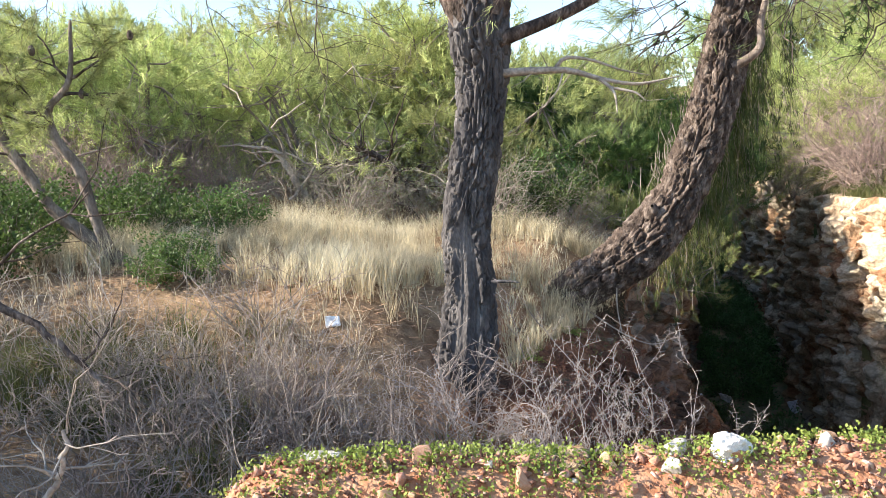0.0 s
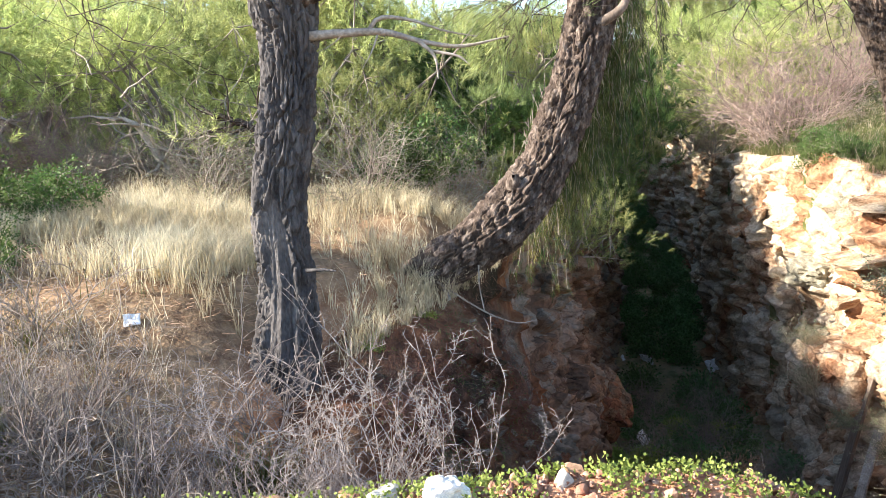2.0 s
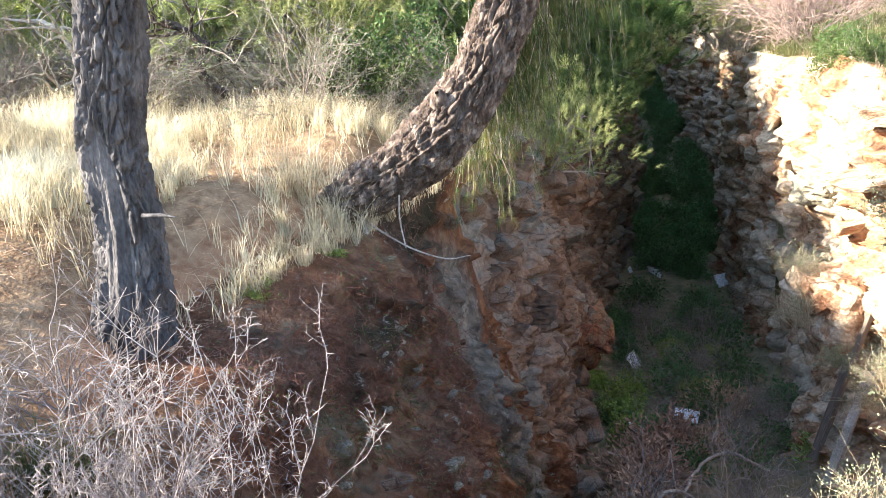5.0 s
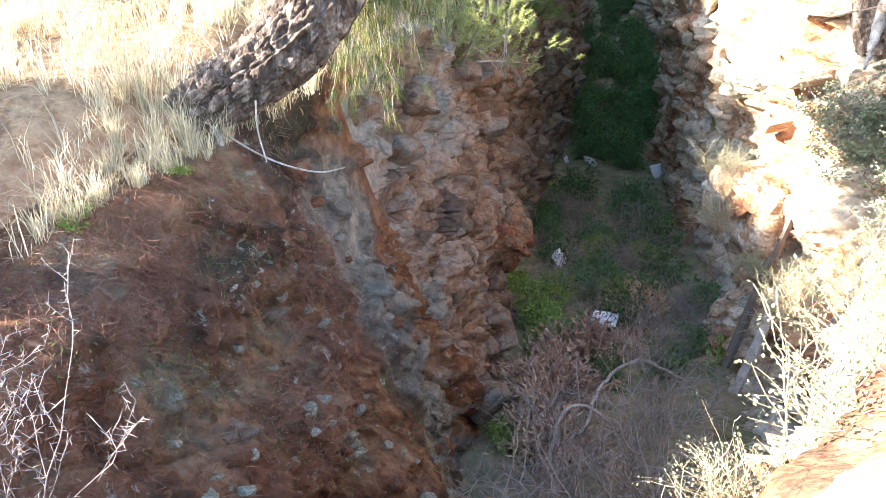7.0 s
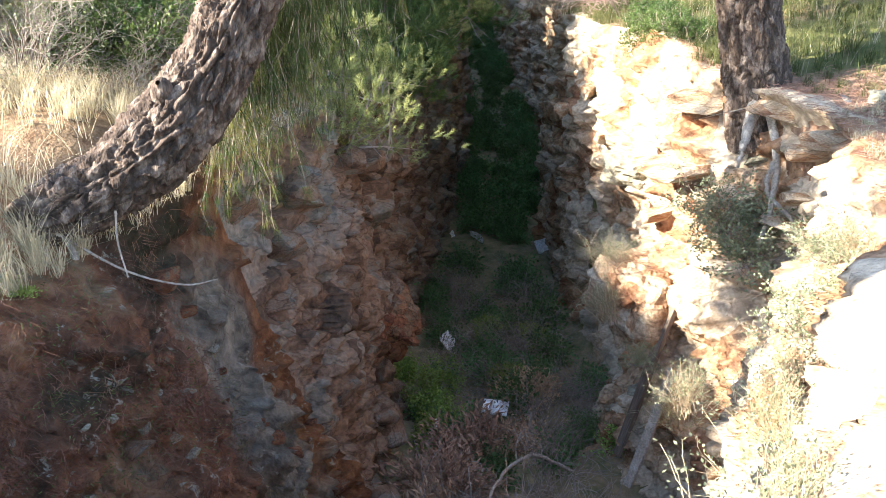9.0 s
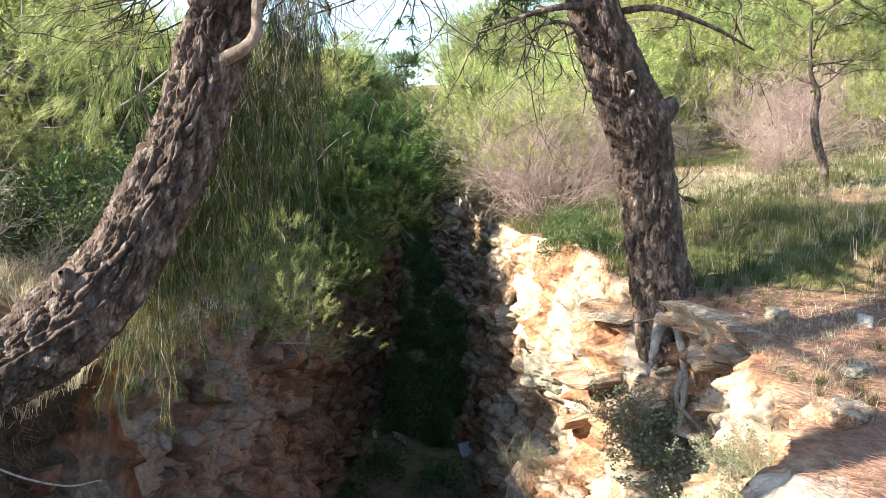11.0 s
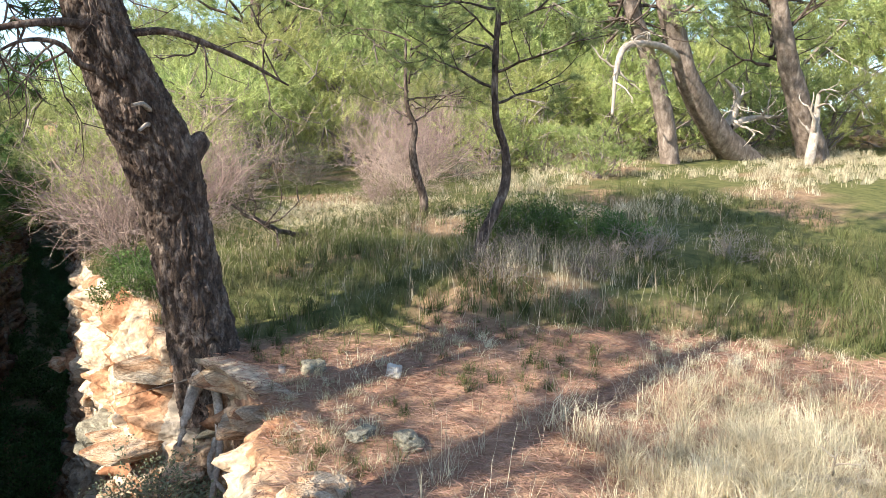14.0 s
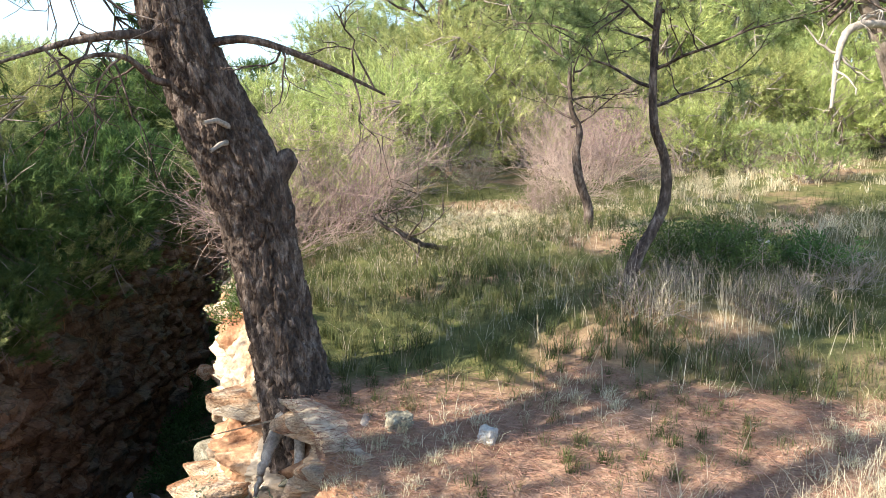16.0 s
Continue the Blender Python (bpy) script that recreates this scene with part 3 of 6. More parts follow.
bands = {"grey": np.exp(-(((face[:, 1] + wob - 6.4) / 0.36) ** 4)) * sm(0.0, -0.5, face[:, 2] + wob),
         "ochre": np.exp(-(((face[:, 1] + wob * 1.5 - 5.55) / 0.22) ** 4)) * sm(-0.3, -0.8, face[:, 2]) + np.exp(-(((face[:, 1] + wob - 7.0) / 0.25) ** 4))}
for key, values in bands.items():
    slope_west.data.attributes.new(key, "FLOAT", "POINT").data.foreach_set("value", np.clip(values, 0, 1).astype(np.float32))
cliff_south, south_grid = rock_face("cliff_south", near_w, near_e + 1, 70, M_EARTH, "earth face below the footpath")
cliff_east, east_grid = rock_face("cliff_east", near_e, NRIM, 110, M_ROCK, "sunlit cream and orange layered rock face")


# ---- trees ----
def bark_trunk(points, n, sides, depth, scale, seed, flare=0.0, scar=None):
    """A trunk along rows of x, y, z, radius, with plated bark: verts and quads."""
    c = spline(points, n)
    v, f = tube(c[:, :3], c[:, 3], sides)
    centre = np.repeat(c[:, :3], sides, 0)
    r = np.repeat(c[:, 3], sides)
    out = (v - centre) / r[:, None]
    ang = np.tile(np.linspace(0, 2 * math.pi, sides, endpoint=False), n)
    along = np.repeat(np.concatenate([[0], np.cumsum(np.linalg.norm(np.diff(c[:, :3], axis=0), axis=1))]), sides)
    q = np.stack([np.cos(ang) * r.mean(), np.sin(ang) * r.mean(), along * 0.24], 1) * scale
    q = q + 0.45 * np.stack([fbm(q * 0.9, 3, seed + 30 + a) for a in range(3)], 1)
    one, two, mark = voronoi(q, seed)
    plate = sm(0.0, 0.22, two - one)
    ridge = 1 - 2.2 * np.abs(fbm(q * [0.8, 0.8, 0.5], 2, seed + 70))
    push = depth * (0.95 * (plate - 0.7) + 0.35 * (mark - 0.5) + 0.25 * ridge - 0.2) + 0.35 * depth * fbm(q * 3.5, 3, seed + 9)
    lump = 0.10 * r * fbm(np.stack([np.cos(ang), np.sin(ang), along * 1.2], 1) * 1.1, 2, seed + 50)
    toes = flare * r * np.exp(-along / 0.22) * (0.35 + 0.65 * np.maximum(0, np.cos(ang * 5 + seed)))
    if scar:
        turn, wide, lo, hi = scar
        open_wood = sm(wide, wide * 0.7, np.abs(ang - turn + 0.08 * vnoise(np.stack([along * 5, 0 * along], 1), seed)) + wide * 0.9 * sm(hi - 0.25, hi, along)) * sm(lo, lo + 0.1, along) * sm(hi, hi - 0.02, along)
        push = push + (depth * (-0.75 + 0.22 * vnoise(np.stack([ang * 16, along * 2.0], 1), seed + 80) + 0.12 * fbm(q * 2.5, 2, seed + 81)) - push) * open_wood
    return v + out * (push + lump + toes)[:, None], f


def grown(rng, start, way, length, radius, level, lines, tips, wander=0.35, lift=0.08, kids=(3, 5), shrink=0.62):
    """A branch and its side branches: polylines with radii into lines, places and ways of the twigs' ends into tips."""
    n = 6 if level else 4
    p, d = [np.array(start, float)], np.array(way, float) / np.linalg.norm(way)
    for _ in range(n):
        d = d + rng.normal(size=3) * wander * 0.45 + np.array([0, 0, lift])
        d /= np.linalg.norm(d)
        p.append(p[-1] + d * length / n)
    p = np.array(p)
    lines.append((p, np.linspace(radius, max(radius * 0.35, 0.0012), n + 1)))
    if level == 0:
        for k in range(2, n + 1):
            tips.append((p[k], p[k] - p[k - 1]))
        return
    for _ in range(rng.integers(kids[0], kids[1] + 1)):
        k = rng.integers(2, n + 1)
        side = rng.normal(size=3)
        side[2] = side[2] * 0.5 + 0.1
        w = (p[k] - p[k - 1]) / np.linalg.norm(p[k] - p[k - 1]) + side / np.linalg.norm(side) * 1.0
        grown(rng, p[k], w, length * shrink * rng.uniform(0.7, 1.15), radius * 0.5, level - 1, lines, tips, wander, lift, kids, shrink)
    tips.append((p[-1], p[-1] - p[-2]))


def lines_mesh(name, lines, mat, sides=5):
    v, f = joined([tube(p, r, sides) for p, r in lines])
    return mesh_of(name, v, f, mat, True)


def tuft_mesh(name, rng, tips, count, length, width, spread, mat, droop=0.0):
    at = np.array([t[0] for t in tips])
    way = np.array([t[1] for t in tips])
    way = way / (np.linalg.norm(way, axis=1)[:, None] + 1e-9)
    v, f = needles(rng, at, way, count, length, width, spread, droop)
    return mesh_of(name, v, f, mat)


def limb_set(rng, spots, level, wander, lift, kids=(3, 5), shrink=0.62):
    lines, tips = [], []
    for at, way, length, radius in spots:
        grown(rng, at, way, length, radius, level, lines, tips, wander, lift, kids, shrink)
    return lines, tips


def pine_on_bank():
    """The upright pine with a charred trunk."""
    rng = np.random.default_rng(11)
    tree = empty("pine_tree", (0, 0, 0), "upright pine with deeply fissured, charred grey bark", "tree")
    middle = Vector((0.6, 0.35, 1.45))
    tree.matrix_basis = Matrix.Translation(middle) @ Matrix.Scale(0.957, 4) @ Matrix.Translation(-middle)
    v, f = bark_trunk([(-0.14, 4.57, -0.4, 0.23), (-0.12, 4.57, -0.15, 0.21), (-0.1, 4.57, 0.15, 0.185), (-0.05, 4.57, 0.39, 0.16), (-0.02, 4.57, 0.73, 0.142), (-0.02, 4.57, 1.07, 0.147),
                       (0.05, 4.57, 1.41, 0.146), (0.11, 4.57, 1.74, 0.136), (0.13, 4.57, 2.0, 0.145), (0.12, 4.57, 2.2, 0.165), (0.14, 4.58, 2.5, 0.16)],
                      480, 160, 0.028, 25, 3, 0.5, (2.95, 0.62, 0.62, 1.62))
    trunk = part("trunk", mesh_of("trunk", v, f, M_BARK_CHAR, True), tree)
    for pts in ([(0.1, 4.57, 2.3, 0.15), (-0.05, 4.57, 2.6, 0.12), (-0.3, 4.6, 3.1, 0.11), (-0.45, 4.7, 4.0, 0.1), (-0.4, 4.8, 5.2, 0.07), (-0.2, 4.8, 6.4, 0.03)],
                [(0.15, 4.57, 2.3, 0.15), (0.25, 4.57, 2.7, 0.13), (0.35, 4.6, 3.4, 0.11), (0.5, 4.7, 4.4, 0.09), (0.7, 4.8, 5.6, 0.05), (0.8, 4.8, 6.6, 0.02)]):
        v, f = bark_trunk(pts, 120, 40, 0.015, 13, 5)
        part("fork", mesh_of("fork", v, f, M_BARK, True), tree)
    v, f = tube(*(lambda c: (c[:, :3], c[:, 3]))(spline([(0.15, 4.55, 2.1, 0.05), (0.26, 4.5, 2.15, 0.045), (0.53, 4.5, 2.24, 0.038), (0.77, 4.5, 2.34, 0.035), (1.3, 4.5, 2.6, 0.03), (1.9, 4.4, 2.9, 0.02)], 24)), 10)
    part("limb", mesh_of("limb", v, f, M_BARK, True), tree)
    dead = []
    main = spline([(0.18, 4.52, 1.95, 0.03), (0.3, 4.5, 1.955, 0.026), (0.53, 4.5, 1.955, 0.021), (0.66, 4.5, 1.94, 0.018), (0.83, 4.47, 1.88, 0.013), (1.03, 4.45, 1.84, 0.01), (1.28, 4.42, 1.87, 0.003)], 26)
    dead.append((main[:, :3], main[:, 3]))
    for pts in ([(0.55, 4.5, 1.955, 0.014), (0.62, 4.5, 2.02, 0.012), (0.78, 4.52, 2.0, 0.009), (0.95, 4.5, 1.93, 0.006), (1.12, 4.5, 1.89, 0.002)],
                [(0.8, 4.47, 1.89, 0.012), (0.88, 4.44, 1.8, 0.009), (0.89, 4.42, 1.68, 0.003)],
                [(0.86, 4.46, 1.83, 0.01), (1.0, 4.43, 1.79, 0.007), (1.06, 4.42, 1.74, 0.002)],
                [(0.6, 4.5, 1.94, 0.006), (0.56, 4.46, 1.85, 0.004), (0.5, 4.44, 1.76, 0.0015)],
                [(0.42, 4.5, 1.95, 0.005), (0.36, 4.46, 1.9, 0.003), (0.28, 4.44, 1.86, 0.0015)]):
        c = spline(pts, 12)
        dead.append((c[:, :3], c[:, 3]))
    part("dead_branch", lines_mesh("dead_branch", dead, M_DEADWOOD, 7), tree, "bleached bare dead branch")
    v, f = tube([(0.1, 4.43, 0.74), (0.2, 4.4, 0.74), (0.26, 4.38, 0.73)], [0.012, 0.009, 0.004], 6)
    part("stub", mesh_of("stub", v, f, M_BARK_CHAR, True), trunk)
    spots = []
    for k in range(15):
        z = rng.uniform(3.4, 6.4)
        a = rng.uniform(0, 2 * math.pi)
        spots.append(((rng.uniform(-0.5, 0.8), 4.75, z), (math.cos(a), 0.15 + 0.8 * math.sin(a), rng.uniform(-0.1, 0.5)), rng.uniform(1.2, 2.4) * (1.1 - 0.1 * (z - 3)), 0.03))
    lines, tips = limb_set(rng, spots, 2, 0.35, 0.03)
    part("branchwork", lines_mesh("branchwork", lines, M_BARK, 4), tree)
    part("crown", tuft_mesh("crown", rng, tips, 20, 0.11, 0.011, 1.0, M_NEEDLE_DARK), tree, "deep green needle crown")
    # bare hanging twigs below the crown
    spots = [((x, y, z), (rng.normal() * 0.6, rng.normal() * 0.3 - 0.2, -0.5), 0.75, 0.006) for x, y, z in
             [(-1.5, 4.3, 3.0), (-1.2, 4.3, 2.85), (-0.95, 4.4, 2.8), (-1.7, 4.4, 2.9), (-0.6, 4.4, 2.75), (0.55, 4.6, 2.75), (0.8, 4.7, 2.7), (1.0, 4.8, 2.75), (-2.0, 4.4, 3.0)]]
    lines, tips = limb_set(rng, spots, 2, 0.6, -0.06, (3, 4), 0.7)
    part("hanging_branchwork", lines_mesh("hanging_branchwork", lines, M_BARK, 4), tree, "thin bare hanging twigs")
    part("needle_spray", tuft_mesh("needle_spray", rng, [t for n, t in enumerate(tips) if n % 3 == 0], 7, 0.09, 0.004, 0.7, M_NEEDLE), tree)


def leaning_pine():
    """The pine that leans out over the ravine, with a green curtain hanging from it."""
    rng = np.random.default_rng(23)
    tree = empty("leaning_pine", (0, 0, 0), "pine with a curved trunk leaning out over the ravine", "tree")
    v, f = bark_trunk([(0.62, 5.9, 0.18, 0.12), (0.83, 5.88, 0.38, 0.155), (1.0, 5.87, 0.46, 0.165), (1.22, 5.86, 0.58, 0.175), (1.49, 5.86, 0.78, 0.20), (1.74, 5.88, 1.07, 0.19),
                       (1.93, 5.92, 1.42, 0.178), (2.09, 5.97, 1.8, 0.172), (2.2, 6.0, 2.17, 0.168), (2.31, 6.0, 2.54, 0.165), (2.4, 6.0, 2.9, 0.15), (2.5, 6.0, 3.6, 0.13), (2.7, 6.0, 5.0, 0.09), (2.8, 6.0, 6.5, 0.03)],
                      640, 170, 0.036, 23, 7, 0.0)
    trunk = part("trunk", mesh_of("trunk", v, f, M_BARK, True), tree)
    for pts, mat, name, label in (([(2.36, 5.9, 2.62, 0.09), (2.6, 5.85, 2.72, 0.075), (2.95, 5.8, 2.85, 0.06), (3.5, 5.8, 3.0, 0.045), (4.2, 5.9, 3.2, 0.02)], M_BARK, "limb", ""),
                                  ([(2.2, 5.86, 2.05, 0.04), (2.33, 5.8, 2.12, 0.032), (2.39, 5.79, 2.2, 0.03), (2.4, 5.8, 2.36, 0.026), (2.46, 5.8, 2.6, 0.02)], M_BARK_PALE, "broken_branch", "peeled reddish broken branch"),
                                  ([(1.5, 5.76, 0.98, 0.06), (1.5, 5.72, 1.03, 0.045), (1.49, 5.69, 1.05, 0.012)], M_BARK, "burl", "")):
        c = spline(pts, 22)
        v, f = tube(c[:, :3], c[:, 3], 12)
        part(name, mesh_of(name, v, f, mat, True), tree, label)
    roots = []
    for pts in ([(0.95, 5.75, 0.3, 0.02), (1.0, 5.68, 0.1, 0.014), (1.02, 5.62, -0.1, 0.012), (1.12, 5.62, -0.32, 0.014), (1.17, 5.55, -0.5, 0.008)],
                [(0.9, 5.75, 0.35, 0.008), (1.2, 5.72, 0.12, 0.006), (1.45, 5.8, -0.02, 0.005), (1.62, 5.85, -0.03, 0.003)],
                [(1.2, 5.7, 0.45, 0.006), (1.19, 5.66, 0.3, 0.005), (1.21, 5.64, 0.12, 0.004)],
                [(0.8, 5.75, 0.3, 0.012), (0.72, 5.6, 0.12, 0.01), (0.68, 5.45, 0.02, 0.006)],
                [(0.85, 5.72, 0.3, 0.012), (0.85, 5.55, 0.05, 0.01), (0.95, 5.45, -0.12, 0.006)]):
        c = spline(pts, 16)
        roots.append((c[:, :3], c[:, 3]))
    part("bared_root", lines_mesh("bared_root", roots, M_DEADWOOD, 7), tree, "thin bared pale roots")
    spots = []
    for k in range(27):
        z = rng.uniform(3.3, 6.3)
        a = rng.uniform(0, 2 * math.pi)
        spots.append(((2.5 + 0.08 * (z - 3.1), 6.0, z), (math.cos(a), abs(math.sin(a)) * 1.6 + 0.1, rng.uniform(-0.15, 0.4)), rng.uniform(1.5, 2.9) * (1.15 - 0.1 * (z - 3)), 0.03))
    lines, tips = limb_set(rng, spots, 2, 0.35, 0.02)
    part("branchwork", lines_mesh("branchwork", lines, M_BARK, 4), tree)
    part("crown", tuft_mesh("crown", rng, tips, 20, 0.12, 0.011, 1.0, M_NEEDLE_DARK), tree, "deep green needle crown")
    # the hanging curtain behind the trunk, shade in its colour, and lighter strands in front of the rock
    strands, dark_tips, light_tips = [], [], []
    for k in range(300):
        u = rng.uniform(0, 1)
        start = np.array([1.75 + 1.05 * u + rng.normal() * 0.07, 6.35 + rng.normal() * 0.22 + 0.35 * u, 1.15 + 1.6 * u + rng.normal() * 0.15])
        ln = rng.uniform(0.45, 1.25) * (0.75 + 0.5 * u)
        p = start + np.linspace(0, 1, 9)[:, None] * np.array([rng.normal() * 0.08, rng.normal() * 0.08, -ln]) + rng.normal(size=(9, 3)) * 0.018
        p[:, 2] = np.maximum(p[:, 2], -0.25 + 0.3 * rng.uniform())
        strands.append((p, np.linspace(0.003, 0.0012, 9)))
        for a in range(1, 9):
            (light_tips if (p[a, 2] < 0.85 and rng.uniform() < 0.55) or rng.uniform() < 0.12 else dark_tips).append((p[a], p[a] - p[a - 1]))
    part("hanging_branchwork", lines_mesh("hanging_branchwork", strands, M_TWIG, 3), tree)
    part("hanging_curtain", tuft_mesh("hanging_curtain", rng, dark_tips, 14, 0.11, 0.004, 0.55, M_CURTAIN_SHADE, 0.5), tree, "dense green hanging foliage, darkened to look backlit")
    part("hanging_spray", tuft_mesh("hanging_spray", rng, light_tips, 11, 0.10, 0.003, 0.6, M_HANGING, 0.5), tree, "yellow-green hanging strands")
    # spray left of the upper trunk
    spots = [((1.95 + rng.normal() * 0.08, 6.3, 2.3 + rng.uniform(0, 0.6)), (-0.6 + rng.normal() * 0.3, 0.2, -0.4), 0.6, 0.006) for _ in range(12)]
    lines, tips = limb_set(rng, spots, 1, 0.4, -0.08, (4, 6), 0.7)
    part("side_branchwork", lines_mesh("side_branchwork", lines, M_BARK, 4), tree)
    part("side_spray", tuft_mesh("side_spray", rng, tips, 16, 0.12, 0.004, 0.5, M_NEEDLE, 0.4), tree)
    spots = [((3.3 + rng.uniform(-0.6, 1.0), 5.7 + rng.normal() * 0.2, 2.95), (rng.normal() * 0.7, -0.2, -0.6), 0.9, 0.008) for _ in range(9)]
    lines, tips = limb_set(rng, spots, 2, 0.6, -0.05, (3, 4), 0.7)
    part("hanging_branchwork", lines_mesh("hanging_branchwork", lines, M_BARK, 4), tree, "thin bare hanging twigs")


def cliff_pine():
    """The stout old pine whose roots hold on to the edge of the cliff."""
    rng = np.random.default_rng(37)
    tree = empty("cliff_pine", (0, 0, 0), "stout leaning old pine rooted on the cliff edge", "tree")
    v, f = bark_trunk([(5.85, 7.22, 0.05, 0.25), (5.79, 7.24, 0.25, 0.24), (5.70, 7.25, 0.67, 0.232), (5.61, 7.25, 1.09, 0.215), (5.53, 7.25, 1.49, 0.215), (5.42, 7.25, 1.88, 0.24),
                       (5.2, 7.25, 2.33, 0.215), (5.03, 7.25, 2.68, 0.20), (4.95, 7.25, 2.95, 0.19), (4.85, 7.25, 3.5, 0.17), (4.8, 7.3, 4.6, 0.13), (4.9, 7.3, 6.2, 0.07), (4.9, 7.3, 7.2, 0.02)],
                      560, 160, 0.026, 25, 9, 0.25)
    trunk = part("trunk", mesh_of("trunk", v, f, M_BARK, True), tree)
    v, f = bark_trunk([(5.5, 7.15, 1.85, 0.11), (5.6, 7.14, 1.97, 0.085), (5.66, 7.13, 2.05, 0.06), (5.68, 7.13, 2.07, 0.02)], 24, 30, 0.015, 14, 12)
    part("knob", mesh_of("knob", v, f, M_BARK, True), trunk, "sawn knob of an old branch")
    roots = [[(5.66, 7.1, 0.38, 0.06), (5.55, 7.0, 0.26, 0.045), (5.47, 6.93, 0.12, 0.03), (5.42, 6.9, -0.05, 0.012)],
             [(5.72, 7.0, 0.3, 0.035), (5.66, 6.8, 0.08, 0.03), (5.6, 6.68, -0.15, 0.025), (5.5, 6.6, -0.4, 0.018), (5.42, 6.55, -0.6, 0.012)],
             [(5.85, 7.0, 0.3, 0.055), (5.85, 6.75, 0.2, 0.038), (5.82, 6.5, 0.19, 0.03), (5.75, 6.25, 0.16, 0.024), (5.7, 6.1, 0.08, 0.012)],
             [(5.95, 7.0, 0.35, 0.05), (6.05, 6.75, 0.42, 0.045), (6.0, 6.55, 0.45, 0.035), (5.96, 6.45, 0.4, 0.012)],
             [(5.62, 6.75, 0.0, 0.025), (5.55, 6.7, -0.2, 0.02), (5.62, 6.5, -0.35, 0.015), (5.66, 6.42, -0.5, 0.006)]]
    for pts in roots:
        c = spline(pts, 26)
        v, f = tube(c[:, :3] + rng.normal(size=(26, 3)) * 0.004, c[:, 3], 10)
        part("root", mesh_of("root", v, f, M_DEADWOOD, True), tree, "weathered grey bared root")
    for pts in ([(5.3, 7.1, 2.2, 0.02), (5.18, 6.95, 2.24, 0.016), (5.1, 6.9, 2.22, 0.012)], [(5.28, 7.1, 2.12, 0.02), (5.2, 6.95, 2.1, 0.014), (5.14, 6.9, 2.06, 0.01)]):
        v, f = tube(np.array(pts)[:, :3], np.array(pts)[:, 3], 6)
        part("stub", mesh_of("stub", v, f, M_DEADWOOD, True), trunk)
    dead = []
    for pts in ([(4.98, 7.2, 2.7, 0.035), (4.8, 7.1, 2.71, 0.03), (4.55, 7.0, 2.66, 0.024), (4.3, 7.0, 2.58, 0.016), (4.0, 7.0, 2.45, 0.006)],
                [(5.05, 7.2, 2.45, 0.028), (4.85, 7.1, 2.46, 0.022), (4.7, 7.0, 2.56, 0.018), (4.5, 7.0, 2.55, 0.012), (4.3, 7.0, 2.42, 0.005)],
                [(5.15, 7.2, 2.7, 0.03), (5.4, 7.0, 2.72, 0.024), (5.8, 6.9, 2.6, 0.018), (6.2, 6.9, 2.45, 0.008)]):
        c = spline(pts, 18)
        dead.append((c[:, :3], c[:, 3]))
        for k in range(5):
            q = c[rng.integers(6, 18)]
            grown(rng, q[:3], (rng.normal() * 0.6 - 0.2, rng.normal() * 0.5, -0.5 + rng.normal() * 0.5), 0.55, 0.008, 1, dead, [], 0.7, -0.05, (3, 4), 0.6)
    part("dead_branchwork", lines_mesh("dead_branchwork", dead, M_BARK, 5), tree, "dark bare drooping branches")
    spots = []
    for k in range(30):
        z = rng.uniform(3.7, 7.0)
        a = rng.uniform(0, 2 * math.pi)
        spots.append(((4.85, 7.28, z), (math.cos(a), math.sin(a), rng.uniform(-0.1, 0.4)), rng.uniform(1.4, 2.7) * (1.15 - 0.12 * (z - 3.6)), 0.035))
    lines, tips = limb_set(rng, spots, 2, 0.35, 0.02)
    part("branchwork", lines_mesh("branchwork", lines, M_BARK, 4), tree)
    part("crown", tuft_mesh("crown", rng, tips, 24, 0.12, 0.013, 1.0, M_NEEDLE_DARK), tree, "deep green needle crown")


def young_pine(name, at, stems, spots, label, seed, mat=None, bark=None, needle=(26, 0.085, 0.007), level=2, cones=0):
    rng = np.random.default_rng(seed)
    tree = empty(name, (0, 0, 0), label, "tree")
    for pts in stems:
        v, f = bark_trunk(pts, 70, 18, 0.006, 20, seed)
        part("trunk", mesh_of("trunk", v, f, bark or M_BARK_PALE, True), tree)
    lines, tips = limb_set(rng, spots, level, 0.4, 0.02, (3, 4), 0.62)
    part("branchwork", lines_mesh("branchwork", lines, bark or M_BARK, 4), tree)
    tips = tips + [(p[k], p[k] - p[k - 1]) for p, r in lines if r[0] < 0.0075 for k in range(1, len(p))]
    crown = part("crown", tuft_mesh("crown", rng, tips, needle[0], needle[1], needle[2], 1.1, mat or M_NEEDLE), tree, "open needle crown")
    for k in range(cones):
        q = tips[rng.integers(0, len(tips))][0]
        ang = np.linspace(0, math.pi, 8)
        v, f = tube(q + np.stack([0 * ang, 0 * ang, -0.07 * (1 - np.cos(ang)) / 2], 1), 0.022 * np.sin(ang) + 0.001, 8)
        part("cone", mesh_of("cone", v, f, M_BARK, True), crown, "brown pine cone")


